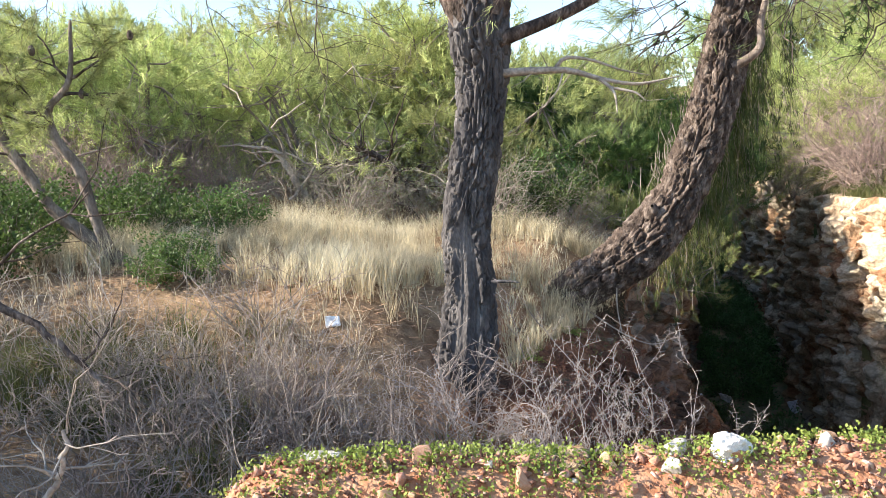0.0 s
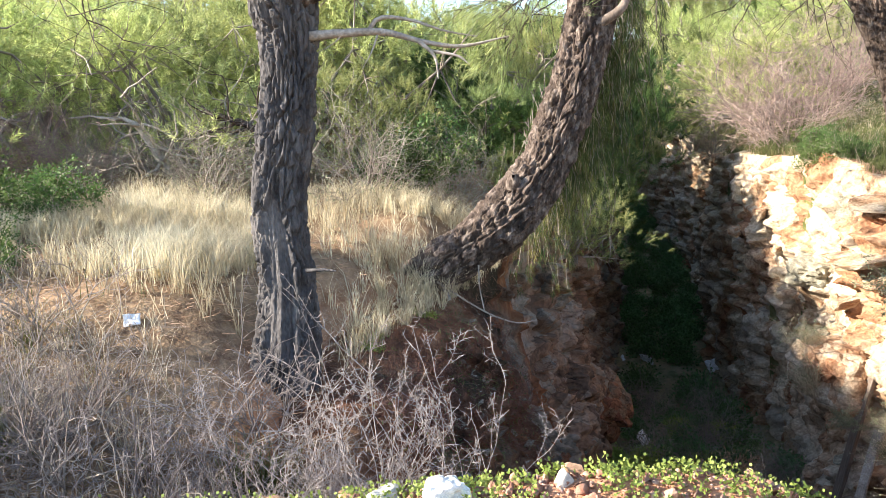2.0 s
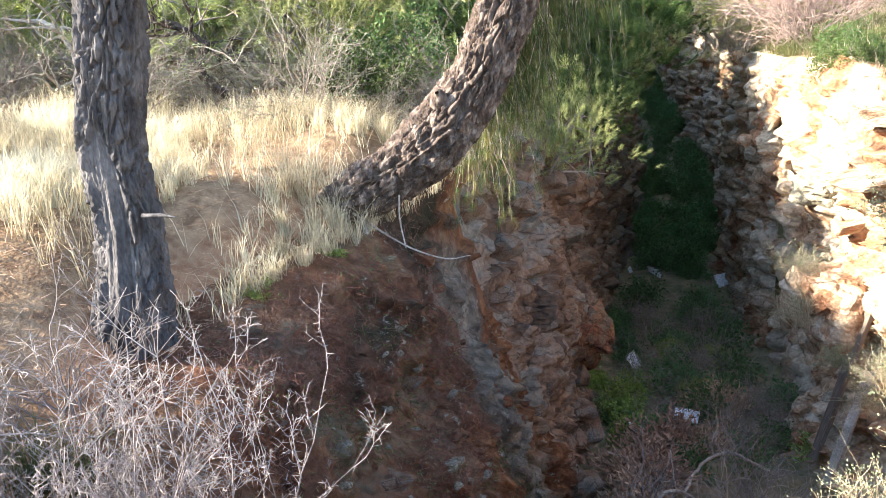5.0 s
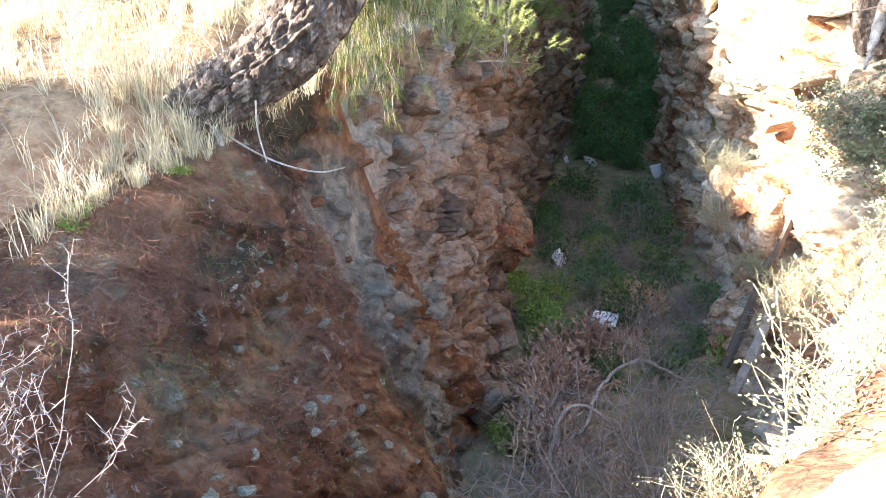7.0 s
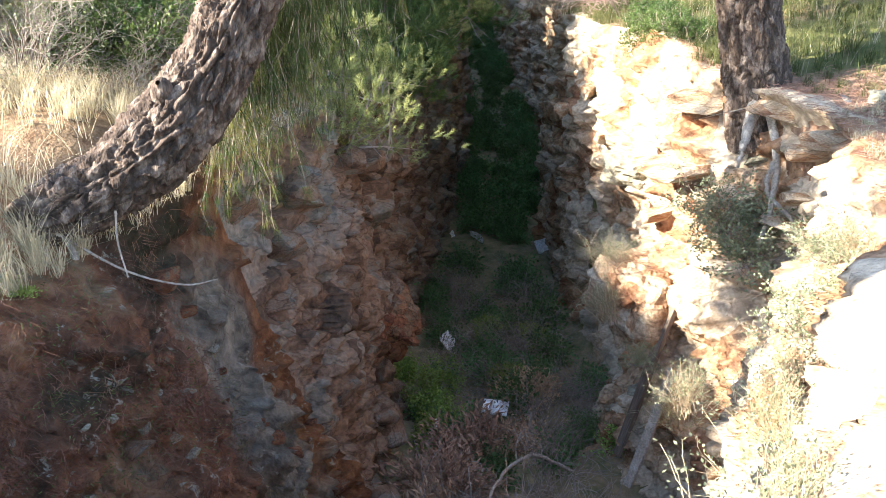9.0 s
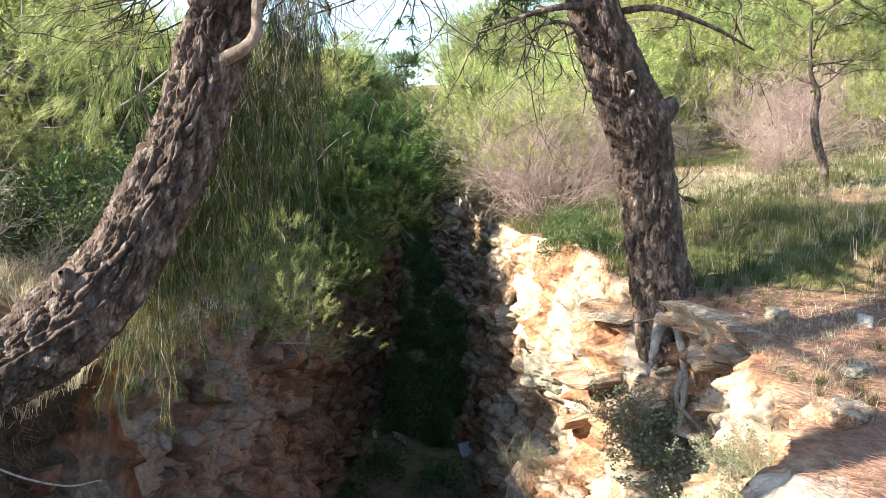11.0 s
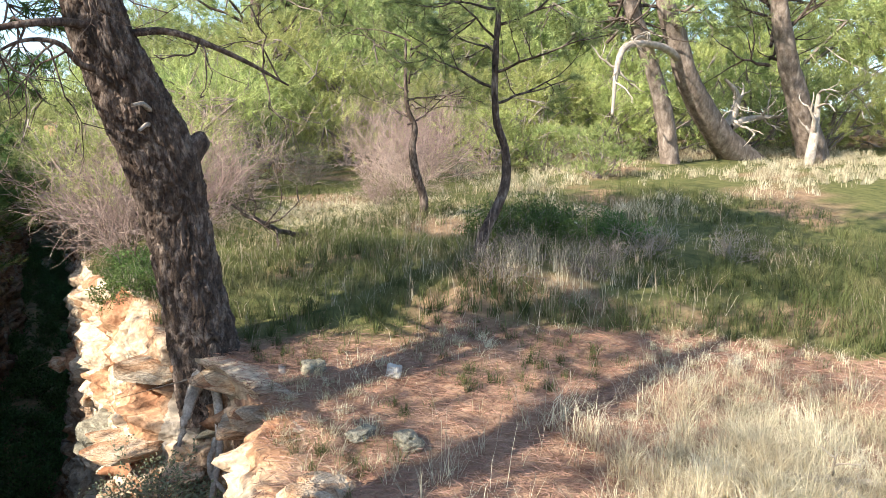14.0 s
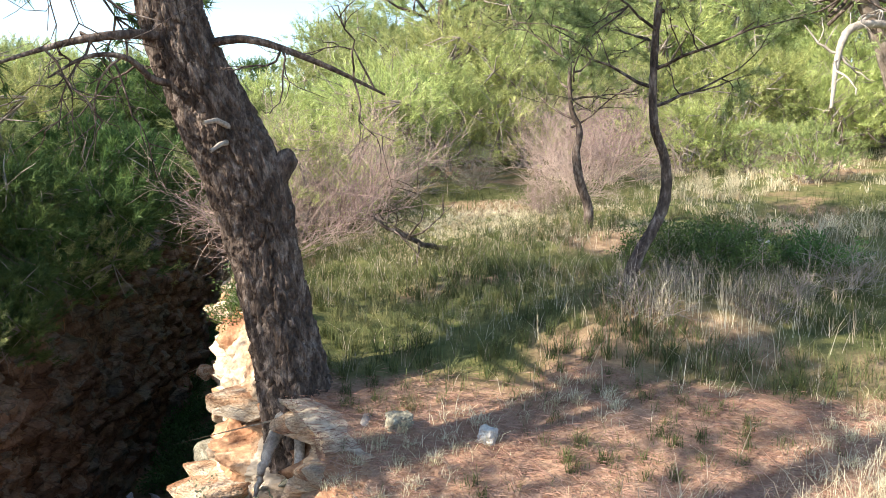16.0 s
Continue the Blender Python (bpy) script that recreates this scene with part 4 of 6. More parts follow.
pine_on_bank()
leaning_pine()
cliff_pine()
rng = np.random.default_rng(5)
young_pine("young_pine", None, [[(-1.95, 5.5, 0.4, 0.08), (-2.12, 5.5, 0.66, 0.07), (-2.36, 5.5, 0.9, 0.058), (-2.54, 5.5, 1.06, 0.048), (-2.79, 5.5, 1.3, 0.044), (-2.92, 5.5, 1.52, 0.04), (-3.11, 5.5, 1.85, 0.036), (-3.3, 5.5, 2.3, 0.02)],
                                [(-2.36, 5.5, 0.85, 0.05), (-2.45, 5.5, 1.0, 0.045), (-2.53, 5.5, 1.26, 0.039), (-2.6, 5.5, 1.58, 0.035), (-2.73, 5.5, 1.79, 0.033), (-2.76, 5.5, 2.0, 0.026), (-2.6, 5.5, 2.2, 0.02), (-2.55, 5.5, 2.6, 0.008)]],
           [((-2.75, 5.5, 1.95), (-0.8, 0, 0.3), 0.42, 0.014), ((-2.68, 5.5, 2.1), (0.7, 0.1, 0.2), 0.42, 0.013), ((-2.6, 5.5, 2.2), (0.6, -0.2, 0.1), 0.4, 0.012), ((-2.6, 5.5, 2.2), (-0.5, 0.2, 0.6), 0.4, 0.012),
            ((-3.05, 5.5, 1.8), (-0.2, 0.3, 0.7), 0.45, 0.014), ((-3.2, 5.5, 2.05), (0.4, -0.2, 0.3), 0.4, 0.012), ((-2.73, 5.5, 1.85), (-0.9, -0.2, 0.1), 0.45, 0.012), ((-2.95, 5.5, 1.7), (-0.8, -0.3, 0.2), 0.45, 0.012),
            ((-2.57, 5.5, 2.3), (0.5, 0.2, 0.3), 0.4, 0.01), ((-2.75, 5.5, 2.0), (-0.5, -0.5, 0.4), 0.4, 0.01), ((-2.75, 5.5, 1.9), (0.1, -0.6, 0.2), 0.35, 0.01)],
           "small two-stemmed pine with pale bare stems", 51, None, None, (12, 0.075, 0.0045), cones=7)
young_pine("slender_pine", None, [[(8.5, 7.41, 0.85, 0.07), (8.62, 7.41, 1.27, 0.055), (8.82, 7.41, 1.6, 0.05), (8.9, 7.41, 1.85, 0.05), (8.86, 7.41, 2.15, 0.044), (8.73, 7.41, 2.42, 0.038), (8.69, 7.41, 2.94, 0.03), (8.72, 7.41, 3.56, 0.026), (8.75, 7.4, 4.4, 0.01)]],
           [((8.71, 7.41, 2.55 + 0.15 * k), (math.cos(k * 2.4), math.sin(k * 2.4), 0.25), 0.95 - 0.03 * k, 0.016) for k in range(13)], "slender crooked young pine in the meadow", 52, M_NEEDLE, M_BARK, (22, 0.085, 0.0055))
young_pine("withered_sapling", None, [[(10.2, 10.35, 1.1, 0.07), (10.2, 10.35, 1.5, 0.06), (10.05, 10.35, 1.85, 0.055), (9.97, 10.35, 2.2, 0.05), (10.0, 10.35, 2.48, 0.042), (9.85, 10.35, 2.8, 0.03), (9.8, 10.35, 3.6, 0.012)]],
           [((9.88, 10.35, 2.5 + 0.11 * k), (math.cos(k * 2.1), math.sin(k * 2.1), 0.35), 0.9, 0.014) for k in range(11)], "thin grey sapling with an open green crown", 53, M_NEEDLE, M_BARK, (10, 0.08, 0.005))



# ---- far trees of the meadow's edge ----
def lofty_pine(stems, crown, label, seed, bark=None, limbs=24, reach=2.2, needle=(14, 0.17, 0.014), mat=None, dead=()):
    """A tall pine: stems as rows of x, y, z, radius; crown: x, y, lowest and highest limb."""
    rng = np.random.default_rng(seed)
    tree = empty("pine_tree", (0, 0, 0), label, "tree", "pines at the meadow's edge")
    for pts in stems:
        v, f = bark_trunk(pts, 60, 18, 0.02, 7, seed)
        part("trunk", mesh_of("trunk", v, f, bark or M_BARK_PALE, True), tree)
    cx, cy, lo, hi = crown
    spots = []
    for k in range(limbs):
        z = lo + (hi - lo) * (k + rng.uniform()) / limbs
        a = rng.uniform(0, 2 * math.pi)
        spots.append(((cx, cy, z), (math.cos(a), math.sin(a), rng.uniform(-0.1, 0.5)), reach * rng.uniform(0.6, 1.1) * (1.1 - 0.6 * (z - lo) / (hi - lo)), 0.045))
    lines, tips = limb_set(rng, spots, 2, 0.35, 0.03, (3, 4))
    part("branchwork", lines_mesh("branchwork", [l for l in lines if l[1][0] > 0.012], M_BARK, 4), tree)
    part("crown", tuft_mesh("crown", rng, tips, *needle, 1.4, mat or M_NEEDLE), tree)
    for pts in dead:
        c = spline(pts, 14)
        pieces = [(c[:, :3], c[:, 3])]
        for k in range(4):
            q = c[rng.integers(4, 14)]
            grown(rng, q[:3], (rng.normal(), rng.normal(), rng.normal() * 0.6), 0.8, q[3] * 0.5, 1, pieces, [], 0.6, -0.02, (2, 3), 0.6)
        part("dead_branch", lines_mesh("dead_branch", pieces, M_DEADWOOD, 6), tree, "bleached crooked dead branch")


lofty_pine([[(19.3, 12.64, 1.9, 0.26), (19.15, 12.64, 2.5, 0.22), (18.83, 12.64, 3.5, 0.21), (18.04, 12.64, 4.75, 0.18), (17.38, 12.64, 5.71, 0.16), (16.8, 12.6, 7.5, 0.08)]],
           (17.4, 13.2, 4.8, 8.2), "straight reddish-grey pine at the meadow's edge", 61, dead=[[(18.3, 12.5, 4.5, 0.05), (17.5, 12.3, 4.9, 0.035), (16.8, 12.2, 4.6, 0.015)]])
lofty_pine([[(23.4, 12.3, 1.5, 0.5), (22.9, 12.3, 2.0, 0.46), (21.62, 12.3, 2.5, 0.40), (20.33, 12.3, 3.22, 0.32), (19.24, 12.3, 4.13, 0.27), (18.73, 12.3, 4.92, 0.23), (18.14, 12.3, 5.78, 0.19), (17.8, 12.3, 7.5, 0.1)]],
           (18.0, 12.6, 6.2, 9.0), "pine with a bowed pale trunk and dead white branches", 62,
           dead=[[(18.9, 12.3, 4.58, 0.1), (18.0, 12.2, 4.75, 0.08), (16.9, 12.2, 4.65, 0.075), (16.55, 12.2, 4.2, 0.06), (16.48, 12.2, 3.2, 0.03)],
                 [(20.5, 12.3, 3.0, 0.16), (21.0, 12.2, 3.5, 0.1), (20.95, 12.1, 4.0, 0.08), (20.4, 12.1, 4.3, 0.03)],
                 [(20.9, 12.2, 3.25, 0.12), (21.7, 12.1, 3.5, 0.075), (23.2, 12.1, 3.65, 0.04)]])
lofty_pine([[(13.05, 21, 1.6, 0.2), (13.0, 21, 3.0, 0.17), (12.95, 21, 4.42, 0.155), (12.91, 21, 6.28, 0.13), (12.9, 21, 8.5, 0.06)]], (12.9, 21, 3.6, 9.0), "tall dark straight pine behind the bushes", 63, M_BARK, 30, 2.4)
lofty_pine([[(24.0, 11.5, 2.1, 0.42), (23.5, 11.5, 3.0, 0.35), (22.7, 11.5, 4.01, 0.29), (21.68, 11.5, 5.58, 0.22), (21.2, 11.5, 7.0, 0.15)]], (21.8, 11.8, 4.6, 8.5), "leaning pine with pale bark", 64,
           dead=[[(22.3, 11.0, 1.7, 0.15), (22.65, 11.0, 3.07, 0.12), (22.73, 11.0, 4.12, 0.05)]])


# ---- shrubs: built once, then copied ----
def bushy_pine(seed, mat, name, label, mounds=12, height=2.6, needle=(6, 0.085, 0.009), tufts=52, droop=0.0):
    """A young pine grown into a bush: several leafy mounds of needle tufts over a few stems."""
    rng = np.random.default_rng(seed)
    bush = empty(name, (0, 0, 0), label, "shrub", "young pines on the slope")
    at, way, lines = [], [], []
    for k in range(mounds):
        a, far = rng.uniform(0, 2 * math.pi), rng.uniform(0.05, 0.42) * height
        size = height * rng.uniform(0.19, 0.31)
        z = height * (0.06 + 0.66 * (k + rng.uniform()) / mounds) * (1.1 - 0.8 * far / height)
        mid = np.array([math.cos(a) * far, math.sin(a) * far, z])
        # shoots that turn upward, each set with needles along its length
        d = rough_way(rng, tufts)
        d[:, 2] = np.abs(d[:, 2]) * 1.0 - 0.35
        shell = size * rng.uniform(0.35, 1.0, (tufts, 1)) * (1 + 0.35 * vnoise(d * 2.2 + k, seed)[:, None])
        root_at = mid + d * shell * [1.15, 1.15, 0.8]
        shoot = d + [0, 0, 0.55] + rng.normal(size=(tufts, 3)) * 0.25
        shoot = shoot / np.linalg.norm(shoot, axis=1)[:, None] * rng.uniform(0.08, 0.17, (tufts, 1)) * height / 2.6
        for u in np.linspace(0, 1, 6):
            at.append(root_at + shoot * u + [0, 0, 0.03 * u * u])
            way.append(shoot / np.linalg.norm(shoot, axis=1)[:, None] * (1.0 + u))
        foot_at = np.array([rng.normal() * 0.08, rng.normal() * 0.08, 0.0])
        lines.append((spline(np.stack([foot_at, foot_at + (mid - foot_at) * [0.35, 0.35, 0.55] + rng.normal(size=3) * 0.1, mid]), 8), np.linspace(0.012, 0.005, 8) * height))
        for _ in range(5):
            q = mid + rough_way(rng, 1)[0] * size * 0.9
            lines.append((np.stack([mid, (mid + q) / 2 + rng.normal(size=3) * 0.05, q]), [0.004 * height, 0.003 * height, 0.001 * height]))
    at, way = np.concatenate(at), np.concatenate(way)
    keep = at[:, 2] > 0.03
    part("branchwork", lines_mesh("branchwork", lines, M_TWIG, 4), bush)
    part("foliage", tuft_mesh("foliage", rng, list(zip(at[keep], way[keep])), needle[0], needle[1], needle[2], 0.9, mat, droop), bush)
    return bush


def twiggy_bush(seed, mat, name, label, group, stems=16, height=1.0, width=0.9, radius=0.008, level=2, leaf=None, count=2, kids=(3, 5), sides=3, spread=0.5, size=(0.03, 0.015)):
    rng = np.random.default_rng(seed)
    bush = empty(name, (0, 0, 0), label, "shrub", group)
    spots = []
    for k in range(stems):
        a = rng.uniform(0, 2 * math.pi)
        lean = rng.uniform(0.05, 1.0) * width
        spots.append(((rng.normal() * 0.06 * width, rng.normal() * 0.06 * width, -0.03), (math.cos(a) * lean, math.sin(a) * lean, 0.7), height * rng.uniform(0.5, 0.9), radius))
    lines, tips = limb_set(rng, spots, level, spread, 0.03, kids, 0.6)
    tagged(part("stem_growth", lines_mesh("stem_growth", [l for l in lines if l[1][0] > radius * 0.9], mat, 4), bush), kind="stuff")
    tagged(part("twig_growth", lines_mesh("twig_growth", [l for l in lines if l[1][0] <= radius * 0.9], mat, sides), bush), kind="stuff")
    if leaf:
        at = np.array([t[0] for t in tips])
        way = np.array([t[1] for t in tips])
        way /= np.linalg.norm(way, axis=1)[:, None] + 1e-9
        v, f = leaves(rng, at, way, count, size[0], size[1], 0.8)
        part("foliage", mesh_of("foliage", v, f, leaf), bush)
    return bush


def set_plants(bush, spots, sink=0.05):
    """Puts a plant at the first spot and copies of it at the others: rows of x, y, scale, turn, and z if it is not on the ground."""
    for k, (x, y, scale, turn, *z) in enumerate(spots):
        h = z[0] if z else float(top(np.array([x]), np.array([y]))[0]) - sink
        m = pose(x, y, h, 0, 0, turn) @ Matrix.Diagonal((scale, scale, scale * (0.9 + 0.2 * ((k * 7) % 5) / 5), 1))
        if k == 0:
            first = m
        else:
            copy_thing(bush, m)
    bush.matrix_basis = first


def outside(x, y, margin):
    return gap(np.array([x]), np.array([y]), RIM_COARSE)[0] > margin


def scatter(rng, count, xr, yr, ok, scale, apart):
    """Places picked at random with a least distance."""
    found = []
    for _ in range(count * 40):
        x, y = rng.uniform(*xr), rng.uniform(*yr)
        if ok(x, y) and all((x - a) ** 2 + (y - b) ** 2 > apart**2 for a, b, *_ in found):
            found.append((x, y, rng.uniform(*scale), rng.uniform(0, 360)))
            if len(found) == count:
                break
    return found


rng = np.random.default_rng(77)
west_of = lambda x, y: x < np.interp(y, [5, 9, 13, 20, 26, 33, 38, 40], [0.5, 1.9, 3.4, 5.8, 7.5, 9.4, 10.5, 30])
slope_spots = scatter(rng, 70, (-18, 9), (8.9, 30), lambda x, y: west_of(x, y) and -x < 3.2 + y * 0.6, (0.7, 1.15), 1.2)
front_spots = scatter(rng, 22, (-6.8, -1.1), (8.9, 12.0), lambda x, y: west_of(x + 0.6, y), (0.8, 1.15), 0.95) + scatter(rng, 18, (-10, 1.5), (12, 17), lambda x, y: west_of(x + 0.6, y), (1.15, 1.5), 1.5)
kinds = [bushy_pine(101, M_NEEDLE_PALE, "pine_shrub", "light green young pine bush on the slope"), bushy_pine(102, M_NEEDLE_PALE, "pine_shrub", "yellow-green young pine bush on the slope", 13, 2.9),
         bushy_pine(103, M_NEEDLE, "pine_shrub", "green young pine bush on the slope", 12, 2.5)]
edge_spots = [(7.4, 13.2, 0.9, 20), (8.3, 15.2, 1.1, 80), (9.6, 15.6, 1.0, 140), (10.9, 16.3, 1.1, 10), (12.6, 16.0, 1.0, 200), (7.6, 16.8, 1.2, 90), (9.0, 18.2, 1.3, 300), (11.5, 18.6, 1.2, 45), (14.2, 17.6, 1.3, 60),
              (14.8, 14.0, 0.7, 10), (16.3, 14.9, 1.0, 100), (17.8, 15.6, 1.1, 170), (19.8, 14.8, 0.9, 20), (21.3, 14.6, 1.1, 250), (24.0, 13.6, 1.2, 15), (26.0, 12.4, 1.2, 80), (17.0, 18.5, 1.5, 33), (20.5, 18.5, 1.6, 77),
              (24.5, 16.8, 1.5, 120), (28.0, 15.0, 1.5, 200), (15.6, 11.8, 0.5, 60), (27, 9.0, 1.2, 0), (29, 11.0, 1.4, 40)]
every = slope_spots + front_spots + [(x, y, scale * 1.2, turn) for x, y, scale, turn in edge_spots] + [(10.2, 17.4, 1.2, 30), (13.0, 17.2, 1.2, 130), (15.2, 16.2, 1.1, 10), (15.8, 13.4, 0.6, 220), (18.6, 14.2, 0.9, 77)]
for n, kind in enumerate(kinds):
    set_plants(kind, every[n::3])
for x, y, z, size, turn in ((2.55, 9.1, -0.3, 0.6, 20), (3.0, 10.2, -0.25, 0.72, 130), (2.3, 10.4, 0.0, 0.62, 250), (3.9, 12.4, 0.1, 0.8, 60)):
    copy_thing(kinds[2], pose(x, y, z, 0, 14, turn) @ Matrix.Scale(size, 4))
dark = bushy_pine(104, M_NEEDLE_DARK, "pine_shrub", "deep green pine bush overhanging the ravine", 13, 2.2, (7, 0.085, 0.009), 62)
# the copy at (-4.9, 3.1) is unseen, added to cast shade into the hollow
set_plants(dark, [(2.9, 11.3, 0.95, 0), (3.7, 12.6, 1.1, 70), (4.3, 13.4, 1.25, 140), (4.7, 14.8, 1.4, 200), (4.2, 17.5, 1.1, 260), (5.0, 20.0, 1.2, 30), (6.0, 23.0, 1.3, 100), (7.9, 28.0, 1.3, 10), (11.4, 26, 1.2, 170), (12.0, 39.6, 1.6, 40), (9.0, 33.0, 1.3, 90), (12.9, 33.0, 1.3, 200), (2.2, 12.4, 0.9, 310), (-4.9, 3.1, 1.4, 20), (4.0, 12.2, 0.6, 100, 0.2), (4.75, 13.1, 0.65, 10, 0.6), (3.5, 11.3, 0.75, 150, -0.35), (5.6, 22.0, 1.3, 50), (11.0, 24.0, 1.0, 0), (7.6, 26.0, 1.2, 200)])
# tall woods behind
woods = bushy_pine(105, M_NEEDLE, "woodland_pine", "rounded green pine of the woods behind", 15, 5.2, (6, 0.17, 0.018), 60)
tagged(woods, category="tree", group="woods behind")
back = scatter(rng, 16, (6, 44), (20, 42), lambda x, y: x > 13 + 0.12 * (y - 20) and y + 0.9 * x > 37, (0.8, 1.25), 2.6) + scatter(rng, 8, (-26, 4), (31, 40), lambda x, y: True, (0.45, 0.7), 3.0) \
    + [(26, 20, 1.3, 0), (30, 16, 1.3, 50), (33, 12, 1.4, 90), (31, 8, 1.3, 120), (22, 21, 1.3, 30), (18, 22, 1.1, 10), (15.5, 22.5, 1.1, 300), (7.2, 31, 0.62, 0), (13.6, 31.5, 0.7, 60), (6.0, 29.5, 0.55, 120), (12.8, 28.5, 0.75, 200), (3.8, 27.5, 0.5, 250), (8.2, 35, 0.7, 20), (6.8, 34, 0.65, 90), (34, 3, 1.3, 0)]
set_plants(woods, [(x, y, scale * (1.3 if x > 13 else 1.0), turn) for x, y, scale, turn in back])

# dry and leafless shrubs
grey = twiggy_bush(111, M_TWIG, "dry_shrub", "tangled grey-brown leafless shrub", "dry shrubs", 20, 1.15, 1.0, 0.009, 2, M_GREYLEAF, 1, (4, 6))
set_plants(grey, [(x, y, s, r) for x, y, s, r in scatter(rng, 15, (-4.6, 1.6), (7.3, 9.0), lambda x, y: west_of(x, y) and outside(x, y, 0.4), (0.5, 0.85), 0.75)] +
           [(7.0, 14.6, 0.8, 10), (9.3, 13.9, 0.8, 100), (10.4, 13.9, 0.7, 210), (13.4, 13.4, 0.6, 30), (16.0, 13.2, 0.7, 70)])
rusty = twiggy_bush(112, M_PINKTWIG, "leafless_bush", "rounded pinkish-brown leafless bush", "leafless bushes", 22, 1.3, 1.0, 0.008, 2, None, 0, (5, 7))
set_plants(rusty, [(6.75, 12.2, 1.35, 0), (7.3, 13.0, 1.3, 60), (6.55, 11.3, 1.05, 130), (7.6, 12.0, 1.1, 220), (8.3, 13.4, 1.3, 310), (11.6, 12.6, 1.15, 0), (12.5, 13.2, 1.2, 50), (13.4, 14.4, 1.2, 200), (10.9, 12.0, 0.65, 90), (12.2, 14.6, 1.1, 10), (-3.0, 7.9, 0.95, 30), (-2.3, 8.3, 0.7, 80), (8.6, 18.6, 1.0, 20),
                   (9.9, 20.5, 1.1, 70), (8.0, 14.9, 0.8, 160), (10.3, 11.6, 0.5, 0), (-3.6, 7.3, 0.7, 200)])
scrub = twiggy_bush(113, M_TWIG, "low_scrub", "low tangle of dead grey twigs", "low scrub in the hollow", 18, 0.6, 1.2, 0.006, 2, None, 0, (3, 5))
hollow_spots = scatter(np.random.default_rng(78), 17, (-1.9, -0.15), (2.55, 3.9), lambda x, y: True, (0.7, 1.05), 0.28)
set_plants(scrub, hollow_spots + scatter(rng, 20, (-4.2, -0.7), (2.5, 4.6), lambda x, y: True, (0.7, 1.2), 0.42) + [(8.3, 6.9, 0.8, 0), (8.9, 7.15, 0.7, 60), (9.3, 6.6, 0.8, 120), (9.9, 6.9, 0.7, 200), (10.7, 7.0, 0.9, 260), (11.4, 6.4, 0.8, 30), (-0.5, 3.1, 0.8, 20), (-0.3, 3.5, 0.7, 90), (2.3, 4.7, 1.5, 0, -2.4), (2.8, 5.1, 1.7, 70, -2.55), (3.3, 5.3, 1.5, 140, -2.6), (2.6, 5.7, 1.3, 220, -2.7), (3.5, 6.0, 1.4, 20, -2.75), (3.1, 6.6, 1.2, 50, -2.85),
                   (3.9, 6.6, 1.2, 80, -2.85), (4.2, 7.4, 1.1, 10, -2.9), (3.8, 9.6, 1.0, 60, -3.1), (4.6, 9.9, 1.0, 150, -3.1), (4.9, 8.6, 0.9, 100, -3.0), (5.2, 11.0, 1.1, 0, -3.2), (4.4, 11.4, 1.0, 44, -3.2)])
fern = twiggy_bush(114, M_TWIG, "rusty_undergrowth", "rust-brown withered undergrowth", "withered undergrowth", 14, 0.6, 1.2, 0.004, 1, M_LITTER, 9, (5, 7), 3, 0.5, (0.09, 0.022))
set_plants(fern, [(3.15, 7.2, 1.0, 0, -2.9), (3.5, 7.8, 0.9, 80, -2.95), (2.95, 6.6, 0.9, 160, -2.85), (3.9, 7.9, 0.7, 240, -3.0), (4.4, 8.6, 0.7, 20, -3.0)])
green_low = twiggy_bush(115, M_TWIG, "green_undergrowth", "fresh green leafy undergrowth in the ravine", "green undergrowth", 14, 0.45, 1.3, 0.004, 1, M_CLOVER, 10, (5, 7), 3, 0.5, (0.05, 0.035))
set_plants(green_low, [(3.35, 9.0, 0.8, 0, -3.0), (3.45, 8.6, 0.7, 70, -2.98), (3.7, 9.5, 0.6, 30, -3.08), (3.25, 8.2, 0.6, 10, -2.96), (3.2, 9.6, 0.7, 200, -3.05), (4.6, 10.6, 0.6, 80, -3.15), (4.3, 9.2, 0.5, 300, -3.0), (2.75, 6.7, 0.6, 130, -2.9), (4.9, 7.6, 0.6, 200, -2.9), (4.9, 10.2, 0.6, 250, -3.1), (0.42, 4.95, 0.35, 40), (0.75, 5.45, 0.3, 100)])
shady = twiggy_bush(119, M_TWIG, "shade_undergrowth", "dull green undergrowth on the ravine floor", "ravine undergrowth", 14, 0.45, 1.3, 0.004, 1, M_SHADELEAF, 8, (5, 7), 3, 0.5, (0.05, 0.03))
set_plants(shady, [(x, y, s * 1.1, r, float(floor_z(y)) - 0.03) for x, y, s, r in scatter(rng, 60, (4.0, 11.4), (12.2, 34), lambda x, y: not outside(x, y, -0.4) and math.hypot(x - 6.2, y - 13.3) > 1.0 and math.hypot(x - 5.3, y - 14.4) > 0.8, (0.7, 1.2), 0.5)]
           + [(x, y, s, r, float(floor_z(y)) - 0.03) for x, y, s, r in scatter(rng, 22, (3.0, 6.4), (7.4, 12.4), lambda x, y: not outside(x, y, -0.4), (0.6, 1.0), 0.5)])
gloom = [(x, y, s, r, float(floor_z(y)) - 0.03) for x, y, s, r in scatter(rng, 16, (3.2, 6.4), (8.0, 12.6), lambda x, y: not outside(x, y, -0.6), (0.7, 1.2), 0.5)]
for x, y, size, turn, z in gloom:
    copy_thing(scrub, pose(x, y, z, 0, 0, turn) @ Matrix.Scale(size, 4))
cliff_bush = twiggy_bush(116, M_TWIG, "cliff_shrub", "grey-green leafy shrub growing out of the cliff", "cliff shrubs", 16, 0.62, 1.0, 0.007, 2, M_GREYLEAF, 4, (3, 5), 3, 0.4, (0.035, 0.022))
